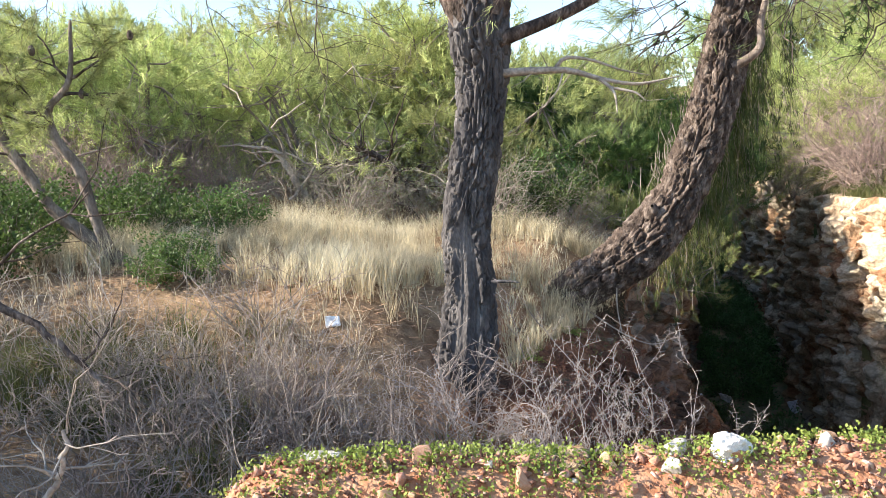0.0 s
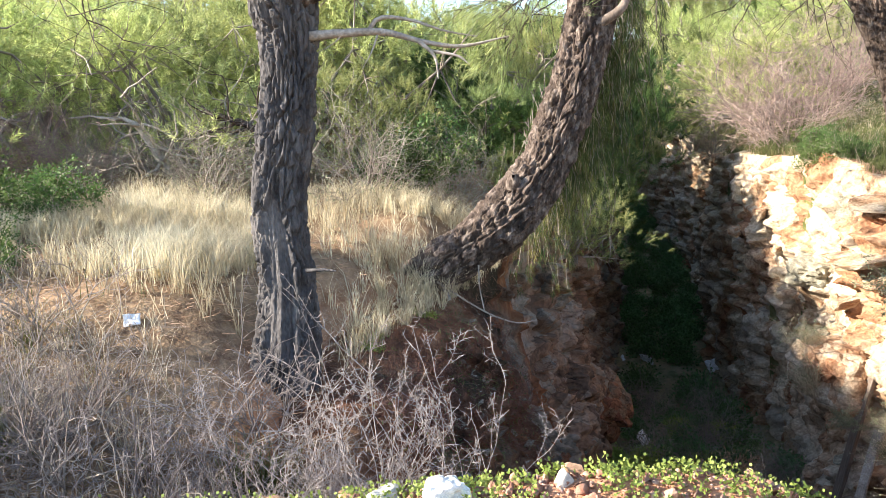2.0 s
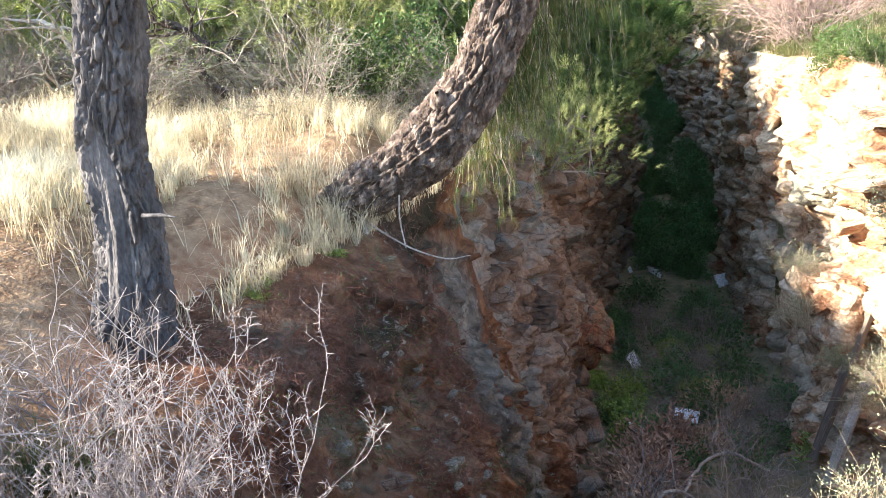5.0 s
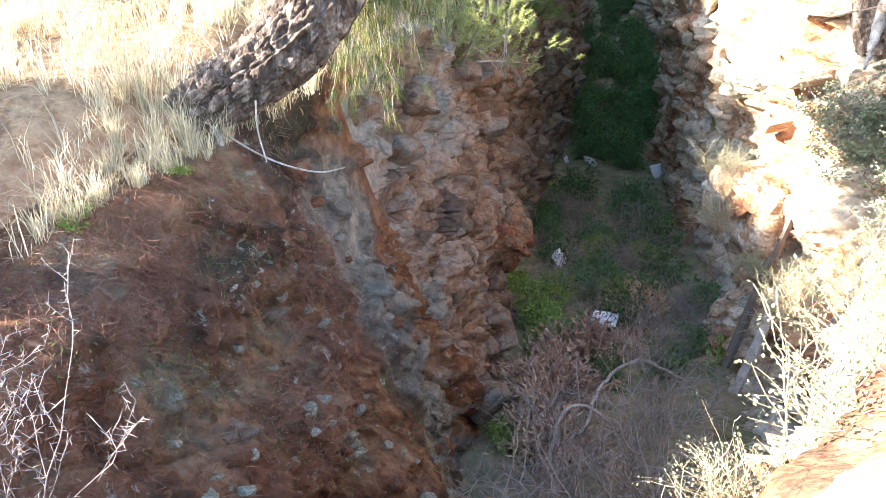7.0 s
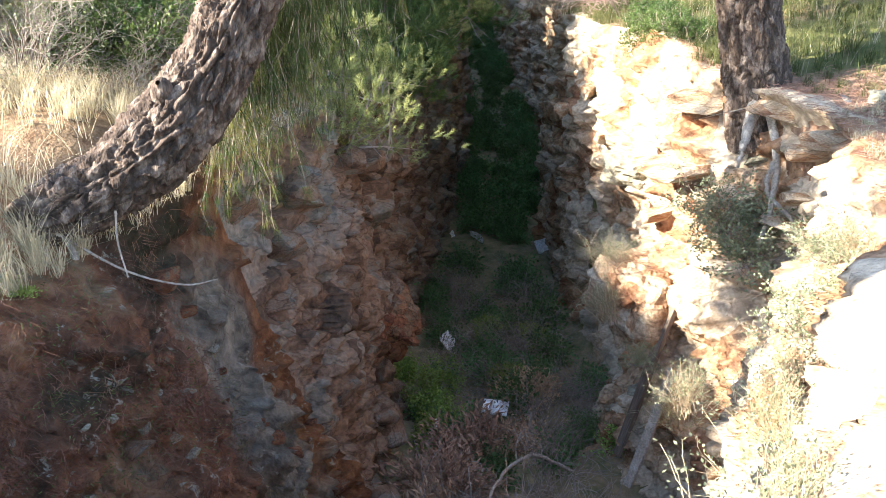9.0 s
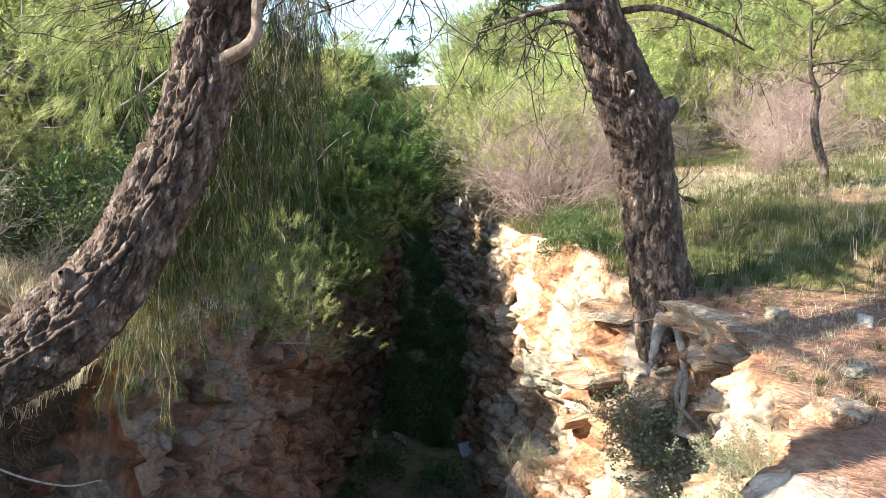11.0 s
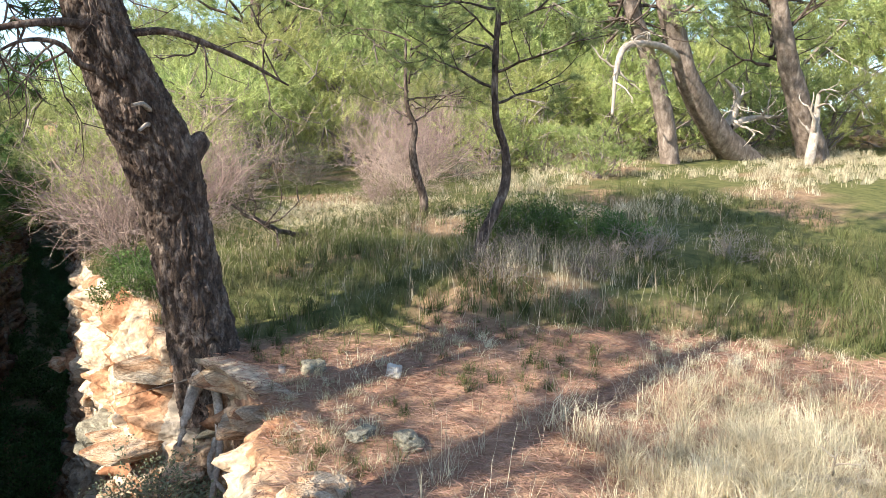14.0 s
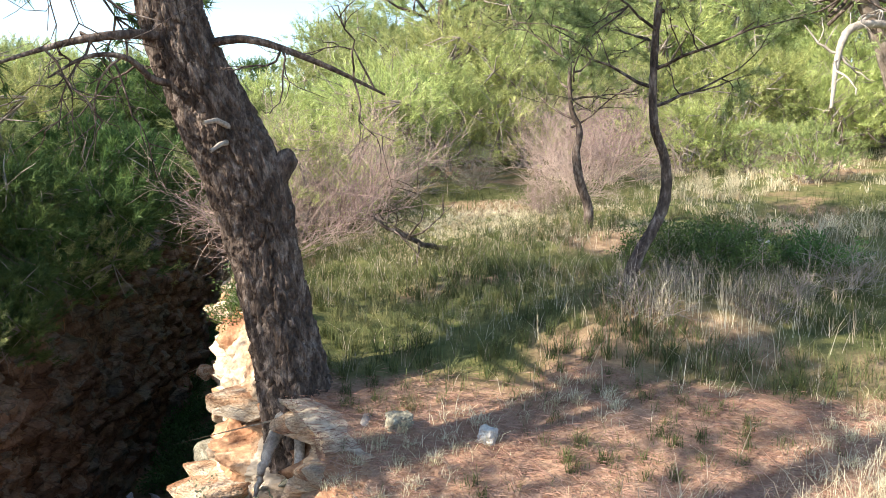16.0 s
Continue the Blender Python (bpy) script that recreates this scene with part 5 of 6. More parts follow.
set_plants(cliff_bush, [(5.42, 6.62, 0.95, 0, -0.75), (5.3, 6.85, 0.7, 120, -0.55), (4.6, 4.95, 0.5, 60, -0.4), (4.95, 5.3, 0.4, 200, -0.15), (4.75, 7.0, 0.3, 60, -1.7)])
sunny = twiggy_bush(117, M_STRAW, "pale_shrub", "bleached pale dry shrub with young leaves", "pale shrubs", 34, 0.5, 1.0, 0.004, 1, M_GREYLEAF, 2, (4, 6), 3, 0.4, (0.02, 0.012))
set_plants(sunny, [(3.0, 3.1, 0.95, 0, -0.2), (3.3, 3.3, 0.9, 90, -0.2), (2.8, 3.15, 0.6, 190, -0.4), (4.85, 7.95, 0.8, 40, -1.25), (4.75, 7.6, 0.7, 160, -1.55), (4.55, 6.0, 0.7, 200, -1.6), (4.35, 5.6, 0.7, 100, -1.2), (4.35, 4.75, 0.7, 30, -0.6), (4.75, 4.75, 0.6, 70, -0.1), (4.0, 4.3, 0.7, 140, -0.5), (4.95, 5.1, 0.5, 210, 0.0), (3.6, 3.75, 0.7, 300, -0.3)])
leafy = twiggy_bush(118, M_TWIG, "evergreen_shrub", "small dense evergreen shrub", "evergreen shrubs", 13, 0.5, 1.0, 0.006, 2, M_LEAF, 6, (4, 6), 3, 0.4, (0.03, 0.018))
set_plants(leafy, [(5.72, 8.95, 0.85, 0, 0.5), (5.85, 8.6, 0.55, 70), (6.05, 9.4, 0.7, 150), (-1.9, 5.0, 0.7, 10), (0.9, 8.3, 1.2, 60), (-2.6, 7.0, 0.9, 100), (1.1, 9.3, 1.4, 0), (9.6, 7.5, 0.9, 20), (10.0, 8.0, 1.1, 80), (9.3, 7.9, 0.8, 140), (10.6, 8.3, 1.0, 200), (10.9, 7.6, 0.9, 10), (-3.2, 6.2, 1.0, 60), (-3.8, 6.6, 1.2, 120), (-2.5, 6.1, 1.1, 30), (-1.9, 6.5, 0.9, 250), (-3.3, 5.3, 1.2, 310)])


def thorn_bush():
    """Bare silvery thorns in front of the charred pine."""
    rng = np.random.default_rng(131)
    bush = empty("thorn_bush", (0.3, 3.12, -0.3), "bare silver-grey thorn bush below the pine", "shrub")
    lines, tips = [], []
    spots = [((rng.normal() * 0.22, rng.normal() * 0.12, 0.0), (rng.normal() * 0.45, rng.normal() * 0.3, 1.0), rng.uniform(0.5, 0.8), 0.0028) for _ in range(20)]
    spots += [((rng.normal() * 0.34 - 0.22, rng.normal() * 0.16, 0.05), (rng.normal() * 0.7 - 0.15, rng.normal() * 0.4, 0.7), rng.uniform(0.4, 0.75), 0.0024) for _ in range(46)]
    spots += [((0.1, 0.1, 0.0), (0.25, 0.1, 1.0), 0.95, 0.004), ((0.0, 0.0, 0), (-0.1, 0.2, 1.0), 0.95, 0.004)]
    for at, way, length, radius in spots:
        grown(rng, at, way, length, radius, 2, lines, tips, 0.24, 0.03, (4, 5), 0.36)
    spines = []
    for p, r in lines:
        for k in range(1, len(p)):
            for _ in range(1):
                w = rng.normal(size=3)
                w = w / np.linalg.norm(w) * rng.uniform(0.015, 0.04)
                q = p[k] + (p[k - 1] - p[k]) * rng.uniform()
                spines.append((np.array([q, q + w]), [0.0016, 0.0004]))
    part("branchwork", lines_mesh("branchwork", lines, M_THORN, 4), bush)
    part("thorn_growth", lines_mesh("thorn_growth", spines, M_THORN, 3), bush)


thorn_bush()


# ---- grass and fallen needles ----
def on_ground(x, y, rise=-0.01):
    return np.stack([x, y, top(x, y) + rise], 1)


def sward(name, seed, count, xr, yr, weight, height, width, lean, curl, mat, label, clump=0.0):
    """Grass as one mass: blades where weight(x, y) beats chance, drawn together into tufts."""
    rng = np.random.default_rng(seed)
    x, y = rng.uniform(*xr, count), rng.uniform(*yr, count)
    if clump:
        cx, cy = np.round(x / clump) * clump, np.round(y / clump) * clump
        cx += (hashed(np.round(x / clump), np.round(y / clump), seed=1) - 0.5) * clump
        cy += (hashed(np.round(x / clump), np.round(y / clump), seed=2) - 0.5) * clump
        pull = rng.uniform(0.2, 0.95, count)
        x, y = x + (cx - x) * pull, y + (cy - y) * pull
    keep = (weight(x, y) > rng.uniform(0, 1, count)) & (gap(x, y, RIM_COARSE) > 0.02)
    x, y = x[keep], y[keep]
    size = 0.7 + 0.6 * (vnoise(np.stack([x, y], 1) * 1.7, seed) * 0.5 + 0.5)
    v, f = blades(rng, on_ground(x, y), height * size, width, lean, curl)
    return tagged(new(name, mesh_of(name, v, f, mat)), label, "grass", kind="stuff")


def wave(x, y, scale, seed):
    return fbm(np.stack([x, y], 1) * scale, 3, seed) * 0.5 + 0.5


sward("bank_grass", 201, 95000, (-3.2, 1.7), (4.2, 7.6), lambda x, y: sm(0.2, 0.6, wave(x, y, 1.1, 4)) * sm(4.2, 5.0, y + 0.3 * x) * (x < np.interp(y, [4, 5, 6, 7.5], [0.2, 0.75, 1.5, 2.2])) * np.where(y > 6.4, 0.5, 1.0), 0.25, 0.0045, 0.6, 0.7, M_STRAW, "tall blond dry grass along the bank", 0.16)
sward("edge_grass", 210, 24000, (0.0, 4.6), (4.5, 14), lambda x, y: sm(0.35, 0.05, gap(x, y, RIM_COARSE)), 0.16, 0.004, 1.1, 1.2, M_STRAW, "dry grass hanging over the bank's edge", 0.14)
sward("slope_grass", 202, 7000, (-3.6, 0.3), (2.5, 5.0), lambda x, y: sm(0.4, 0.7, wave(x, y, 1.3, 8)) * 0.8, 0.24, 0.004, 0.9, 0.8, M_STRAW, "matted dry grass in the hollow", 0.22)
sward("hollow_grass", 203, 26000, (-3.4, 0.2), (2.5, 4.6), lambda x, y: sm(0.4, 0.7, wave(x, y, 1.0, 14)), 0.26, 0.004, 0.7, 0.7, M_GRASS, "olive green grass in the hollow", 0.25)
sward("meadow_grass", 204, 120000, (5.6, 15.5), (2.2, 13.5), lambda x, y: (1 - litter_zone(x, y)) * sm(0.15, 0.5, wave(x, y, 0.9, 18)) * np.where(y < 11.2 - 0.15 * (x - 8), 1, 0.25) * np.where(x > 12.5, 0.5, 1), 0.21, 0.005, 0.7, 0.8, M_GRASS, "green meadow grass in the shade of pines", 0.2)
sward("meadow_straw", 205, 60000, (5.3, 13.5), (2.4, 12), lambda x, y: np.maximum(0.17 * (1 - litter_zone(x, y)), np.exp(-(((x - 7.2) / 1.6) ** 2 + ((y - 3.7) / 0.8) ** 2))) * sm(0.3, 0.65, wave(x, y, 1.2, 23)), 0.27, 0.004, 0.8, 0.9, M_STRAW, "pale dry grass tufts in the meadow", 0.24)
sward("foreground_straw", 208, 42000, (5.5, 8.8), (2.3, 4.9), lambda x, y: sm(0.25, 0.6, wave(x, y, 1.4, 45)) * np.exp(-(((x - 7.1) / 1.3) ** 2 + ((y - 3.5) / 0.95) ** 2)), 0.24, 0.0035, 0.9, 0.9, M_STRAW, "bleached tangled dry grass in the sun", 0.2)
sward("needle_sprigs", 209, 26000, (5.4, 9.4), (3.4, 7.4), lambda x, y: litter_zone(x, y) * sm(0.45, 0.75, wave(x, y, 1.3, 52)), 0.10, 0.004, 0.8, 0.8, M_GRASS, "sparse green grass among the needles", 0.2)
sward("pale_sprigs", 216, 26000, (5.3, 9.6), (3.2, 6.4), lambda x, y: litter_zone(x, y) * sm(0.4, 0.7, wave(x, y, 1.1, 58)), 0.09, 0.004, 1.0, 1.0, M_STRAW, "short bleached grass among the needles", 0.22)
sward("tussock_grass", 217, 4200, (7.2, 11.5), (5.9, 8.2), lambda x, y: np.exp(-((x - 8.9) / 1.2) ** 2 - ((y - 6.95) / 0.55) ** 2), 0.34, 0.004, 0.6, 0.7, M_STRAW, "tall tawny tussocks round the slender pine", 0.25)
sward("clearing_grass", 215, 45000, (7.4, 11.6), (9.9, 12.6), lambda x, y: np.exp(-(((x - 9.3) / 1.5) ** 2 + ((y - 11.1) / 0.8) ** 2)), 0.07, 0.008, 1.0, 1.0, M_STRAW, "short sunlit pale grass in the clearing", 0.15)
sward("far_straw", 206, 26000, (12, 26), (8.5, 14.5), lambda x, y: sm(0.3, 0.6, wave(x, y, 0.5, 27)), 0.2, 0.009, 0.9, 0.9, M_STRAW, "blond grass under the far pines", 0.5)
sward("rim_grass", 207, 9000, (5.6, 7.5), (7.8, 12.5), lambda x, y: sm(1.4, 0.3, gap(x, y, RIM_COARSE)), 0.16, 0.005, 0.9, 0.9, M_GRASS, "short grass at the cliff's rim", 0.2)


def fallen(name, seed, count, xr, yr, weight, label):
    rng = np.random.default_rng(seed)
    x, y = rng.uniform(*xr, count), rng.uniform(*yr, count)
    keep = (weight(x, y) > rng.uniform(0, 1, count)) & (gap(x, y, RIM_COARSE) > 0.0)
    x, y = x[keep], y[keep]
    at = on_ground(x, y, 0.004) + np.stack([0 * x, 0 * x, rng.uniform(0, 0.02, len(x))], 1)
    a = rng.uniform(0, 2 * math.pi, len(x))
    way = np.stack([np.cos(a), np.sin(a), rng.uniform(-0.1, 0.25, len(x))], 1)
    v, f = needles(rng, at, way, 1, 0.10, 0.004, 0.1)
    return tagged(new(name, mesh_of(name, v, f, M_LITTER)), label, "pine needles", kind="stuff")


fallen("needle_litter", 211, 70000, (4.6, 10), (2.6, 8.2), lambda x, y: litter_zone(x, y), "carpet of fallen reddish pine needles")
fallen("bank_litter", 212, 12000, (-3, 0.5), (3.2, 6), lambda x, y: wave(x, y, 1.0, 33), "fallen pine needles on the bank")


def on_face(name, grid, seed, count, ok, length, width, mat, label, category, droop=0.0, spread=1.0, rise=0.015):
    """Fine dry matter lying on a rock face."""
    rng = np.random.default_rng(seed)
    q = grid[:, 3:-6].reshape(-1, 3)
    q = q[ok(q) > rng.uniform(0, 1, len(q))]
    at = q[rng.integers(0, len(q), count)] + rng.normal(size=(count, 3)) * 0.03 + [rise, -rise * 0.6, rise]
    v, f = needles(rng, at, np.tile([0.25, -0.15, 0.1], (count, 1)), 1, length, width, spread, droop)
    return tagged(new(name, mesh_of(name, v, f, mat)), label, category, kind="stuff")


patchy = lambda p, scale, seed: sm(0.0, 0.35, fbm(p * scale, 3, seed))
on_face("slope_needles", slope_grid, 221, 12000, lambda p: (0.15 + patchy(p, 1.3, 150)) * sm(-1.3, -0.2, p[:, 2]) * sm(6.2, 5.4, p[:, 1]), 0.10, 0.003, M_RUSSET, "reddish dry needles caught on the slope", "pine needles", 0.4)
on_face("slope_grass", slope_grid, 222, 1600, lambda p: (0.2 + patchy(p, 1.7, 155)) * sm(-0.8, 0.0, p[:, 2]), 0.13, 0.0022, M_RUSSET, "withered grass hanging down the slope", "grass", 0.9, 0.8)
on_face("slope_moss", slope_grid, 223, 9000, lambda p: patchy(p, 2.2, 160) ** 2 * sm(6.4, 5.6, p[:, 1]), 0.03, 0.007, M_GRASS, "olive moss and seedlings on the slope", "moss", 0.0, 1.2, 0.01)
on_face("cliff_moss", west_grid, 224, 4000, lambda p: patchy(p, 1.8, 165) ** 2 * (p[:, 1] < 13), 0.07, 0.004, M_RUSSET, "rust-brown withered moss on the shaded cliff", "moss", 0.5, 1.0)


# ---- rocks and stones ----
def rock_shape(name, seed, mat, size=(1, 1, 1), points=16):
    """A broken stone about one across: the hull of scattered points with its edges knocked off."""
    rng = np.random.default_rng(seed)
    bm = bmesh.new()
    p = rng.normal(size=(points, 3))
    p /= np.linalg.norm(p, axis=1)[:, None]
    p = np.clip(p * 0.62, -0.5, 0.5) * size
    for q in p:
        bm.verts.new(q)
    bmesh.ops.convex_hull(bm, input=bm.verts)
    bmesh.ops.delete(bm, geom=[v for v in bm.verts if not v.link_faces], context="VERTS")
    bmesh.ops.bevel(bm, geom=bm.edges[:], offset=0.035, segments=1, affect="EDGES")
    me = bpy.data.meshes.new(name)
    bm.to_mesh(me)
    bm.free()
    me.materials.append(mat)
    return me


def lumpy(name, seed, mat, size, detail=4, rough=0.12):
    """A single larger stone with a worn uneven surface."""
    bm = bmesh.new()
    bmesh.ops.create_icosphere(bm, subdivisions=detail, radius=0.5)
    v = np.array([q.co for q in bm.verts])
    box = v / (np.abs(v) ** 5).sum(1)[:, None] ** 0.2 * 0.42
    one, two, mark = voronoi(v * [3.2, 3.2, 4.5] + seed * 1.7, seed)
    v = box * (1 + rough * fbm(v * 3 + seed, 3, seed)[:, None] + 0.30 * (mark[:, None] - 0.5) - 0.04 * (1 - sm(0, 0.1, two - one))[:, None])
    for q, co in zip(bm.verts, v * size):
        q.co = co
    me = bpy.data.meshes.new(name)
    bm.to_mesh(me)
    bm.free()
    me.materials.append(mat)
    return me


def set_stone(name, me, x, y, size, turn, label, sink=0.3, z=None, tilt=(0, 0)):
    h = float(top(np.array([x]), np.array([y]))[0]) if z is None else z
    ob = tagged(new(name, me), label, "rock")
    ob.matrix_basis = pose(x, y, h + size * (0.36 - sink), tilt[0], tilt[1], turn) @ Matrix.Scale(size, 4)
    return ob


M_LICHEN = material("lichen_rock", [(0.12, 0.115, 0.085), (0.24, 0.22, 0.17), (0.40, 0.38, 0.30)], 5, 0.95, 0.6, 40)
set_stone("white_rock", lumpy("white_rock", 3, M_WHITE, (1.0, 0.8, 0.8)), 0.58, 2.03, 0.115, 20, "chalk white rock on the crest of the berm", 0.25)
set_stone("cream_rock", lumpy("cream_rock", 5, M_STONE, (1.2, 0.8, 0.6)), 0.43, 2.06, 0.075, 60, "cream coloured rock beside the white one", 0.25)
set_stone("brown_rock", lumpy("brown_rock", 8, M_ROCK, (1.5, 1.0, 0.6)), 0.78, 1.86, 0.16, 10, "flat reddish-brown rock in the gravel", 0.25)
set_stone("brown_rock", lumpy("brown_rock", 9, M_ROCK, (1.6, 0.9, 0.5)), 0.13, 2.08, 0.13, 80, "flat reddish-brown rock in the gravel", 0.42)
set_stone("grey_rock", lumpy("grey_rock", 12, M_STONE, (1.5, 0.8, 0.6)), -0.62, 2.12, 0.10, 15, "grey rock at the end of the berm", 0.25)
set_stone("cream_rock", lumpy("cream_rock", 14, M_STONE, (0.7, 1.6, 0.7)), -0.98, 2.02, 0.13, 40, "pale broken rock at the foot of the berm", 0.25)
set_stone("meadow_stone", lumpy("meadow_stone", 21, M_LICHEN, (1.2, 0.9, 0.8)), 6.17, 6.42, 0.16, 0, "grey-green lichened stone among the needles", 0.15)
set_stone("meadow_stone", lumpy("meadow_stone", 22, M_STONE, (1.1, 0.9, 0.8)), 6.54, 5.98, 0.13, 40, "pale grey stone among the needles", 0.15)
set_stone("meadow_stone", lumpy("meadow_stone", 23, M_LICHEN, (1.3, 0.9, 0.7)), 6.0, 5.12, 0.17, 70, "grey stone in the dry grass", 0.15)
set_stone("meadow_stone", lumpy("meadow_stone", 24, M_LICHEN, (1.5, 0.8, 0.4)), 5.88, 5.38, 0.15, 20, "flat grey stone in the dry grass", 0.2)
set_stone("edge_boulder", lumpy("edge_boulder", 25, M_ROCK, (1.3, 1.0, 0.8)), 5.35, 4.95, 0.34, 20, "pale weathered boulder at the cliff's edge", 0.52)
set_stone("far_stone", lumpy("far_stone", 28, M_STONE, (1.5, 0.9, 0.5)), 11.2, 8.6, 0.3, 0, "pale flat stone in the meadow", 0.2)
set_stone("far_stone", lumpy("far_stone", 28, M_STONE, (1.5, 0.9, 0.5)), 7.35, 3.35, 0.2, 50, "pale flat stone in the dry grass", 0.2)


def embed(grid, owner, count, seed, shapes, sizes, ok, tilt=0.5, flat_by=(0.45, 0.8), name="rock"):
    """Sets stones into a rock face as parts of it."""
    rng = np.random.default_rng(seed)
    flat = grid[:, 6:-4].reshape(-1, 3)
    flat = flat[ok(flat)]
    for q in flat[rng.permutation(len(flat))[:count]]:
        size = rng.uniform(*sizes) ** 1.0
        ob = new(name, shapes[rng.integers(len(shapes))])
        ob.parent = owner
        ob.matrix_basis = Matrix.Translation(q) @ Euler(rng.uniform(-tilt, tilt, 3) + [0, 0, rng.uniform(0, 6)]).to_matrix().to_4x4() @ Matrix.Diagonal((size, size * rng.uniform(0.7, 1.2), size * rng.uniform(*flat_by), 1))


ochre = [rock_shape("rock", 300 + k, M_ROCK) for k in range(6)]
earthy = [rock_shape("rock", 320 + k, M_EARTH) for k in range(6)]
ravine_rock = [rock_shape("rock", 360 + k, M_GREYROCK) for k in range(5)]
greyish = [rock_shape("rock", 340 + k, M_LICHEN) for k in range(4)]
embed(east_grid, cliff_east, 30, 401, ochre * 3 + greyish[:1], (0.10, 0.34), lambda p: (p[:, 1] > 5.2) & (p[:, 1] < 12))
embed(east_grid, cliff_east, 15, 405, ochre, (0.3, 0.62), lambda p: (p[:, 1] > 6.3) & (p[:, 1] < 8.0) & (p[:, 2] > -0.8) & (p[:, 0] > 5.0), 0.08, (0.22, 0.42), "ledge")
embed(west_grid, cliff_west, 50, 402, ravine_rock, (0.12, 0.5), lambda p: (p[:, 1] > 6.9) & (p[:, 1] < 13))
embed(slope_grid, slope_west, 26, 404, earthy * 2 + ravine_rock[:2], (0.08, 0.24), lambda p: p[:, 1] > 4.2)
embed(slope_grid, slope_west, 270, 403, greyish * 2 + earthy, (0.02, 0.10), lambda p: (p[:, 1] < 6.3) & (p[:, 2] < -0.1))
boulder = tagged(new("jutting_boulder", lumpy("jutting_boulder", 31, M_LICHEN, (1.0, 1.2, 0.75))), "dark lichened boulder jutting from the cliff", "rock")
boulder.matrix_basis = pose(5.62, 9.0, -0.62, 8, -10, 30) @ Matrix.Scale(0.5, 4)
pillar = tagged(new("rock_pillar", lumpy("rock_pillar", 33, M_LICHEN, (0.8, 0.8, 1.7))), "weathered grey-green pillar of layered rock", "rock")
pillar.matrix_basis = pose(5.72, 8.35, 0.25, 3, 5, 20) @ Matrix.Scale(0.42, 4)
slab = tagged(new("sunlit_slab", lumpy("sunlit_slab", 35, M_ROCK, (1.0, 1.4, 1.0), 5, 0.08)), "smooth cream block at the cliff's foot", "rock")
slab.matrix_basis = pose(5.15, 7.75, -1.45, 4, 6, 12) @ Matrix.Scale(0.72, 4)
pink = tagged(new("pink_block", lumpy("pink_block", 36, M_EARTH, (1.0, 1.3, 1.1), 5, 0.08)), "rounded pinkish rock block in the ravine wall", "rock")
pink.matrix_basis = pose(2.78, 9.25, -2.05, 0, 8, 15) @ Matrix.Scale(0.95, 4)


# ---- the berm: gravel and clover ----
def berm_spot(rng):
    while True:
        x, y = rng.uniform(-1.1, 2.3), 1.95 + rng.normal() * 0.3
        if 1.25 < y < 2.5:
            return x, y


rng = np.random.default_rng(501)
pebbles = [rock_shape("pebble", 520 + k, m, points=11) for k, m in enumerate([M_PEBBLE, M_PEBBLE, M_STONE, M_PEBBLE, M_WHITE, M_ROCK])]
for k in range(280):
    x, y = berm_spot(rng)
    size = 0.02 + 0.06 * rng.uniform() ** 3
    ob = new("pebble", pebbles[rng.choice(6, p=[0.36, 0.31, 0.08, 0.17, 0.0, 0.08])])
    ob.parent = ground
    ob.matrix_basis = Matrix.Translation((x, y, float(top(np.array([x]), np.array([y]))[0]) + size * 0.12)) @ Euler(rng.uniform(0, 6, 3)).to_matrix().to_4x4() @ Matrix.Diagonal((size, size, size * 0.75, 1))


def gravel(name, seed, count, spot, sizes, mat, label, sides=6):
    rng = np.random.default_rng(seed)
    at = np.array([spot(rng) for _ in range(count)])
    z = top(at[:, 0], at[:, 1])
    shape = np.array([[1, 0, 0], [-1, 0, 0], [0, 1, 0], [0, -1, 0], [0, 0, 1], [0, 0, -1]], float)
    faces = np.array([[0, 2, 4], [2, 1, 4], [1, 3, 4], [3, 0, 4], [2, 0, 5], [1, 2, 5], [3, 1, 5], [0, 3, 5]])
    r = sizes[0] + (sizes[1] - sizes[0]) * rng.uniform(0, 1, (count, 1, 1)) ** 3
    v = shape[None] * r * rng.uniform(0.4, 1.3, (count, 6, 1)) * [1, 1, 0.7] + rng.normal(size=(count, 6, 3)) * r * 0.4
    v = v + np.concatenate([at, z[:, None]], 1)[:, None]
    f = faces[None] + np.arange(count)[:, None, None] * 6
    return tagged(new(name, mesh_of(name, v.reshape(-1, 3), f.reshape(-1, 3), mat)), label, "gravel", kind="stuff")


gravel("gravel", 502, 9000, berm_spot, (0.003, 0.02), M_PEBBLE, "reddish gravel scattered over the berm")


def clover(name, seed, count, label):
    rng = np.random.default_rng(seed)
    pts = []
    while len(pts) < count:
        x, y = berm_spot(rng)
        y += 0.12
        if vnoise(np.array([[x * 3.4, y * 3.4]]), 6)[0] + 0.8 * abs(vnoise(np.array([[x * 9.0, y * 9.0]]), 16)[0]) > 0.1 - 0.5 * (y > 2.05):
            pts.append((x, y))
    p = np.array(pts)
    at = on_ground(p[:, 0], p[:, 1], 0.005) + np.stack([0 * p[:, 0], 0 * p[:, 0], rng.uniform(0, 0.025, count)], 1)
    v, f = leaves(rng, at, np.tile([0, 0, 0.45], (count, 1)), 5, 0.013, 0.010, 0.8)
    return tagged(new(name, mesh_of(name, v, f, M_CLOVER)), label, "ground cover", kind="stuff")


clover("clover", 503, 5500, "low bright green clover on the berm")


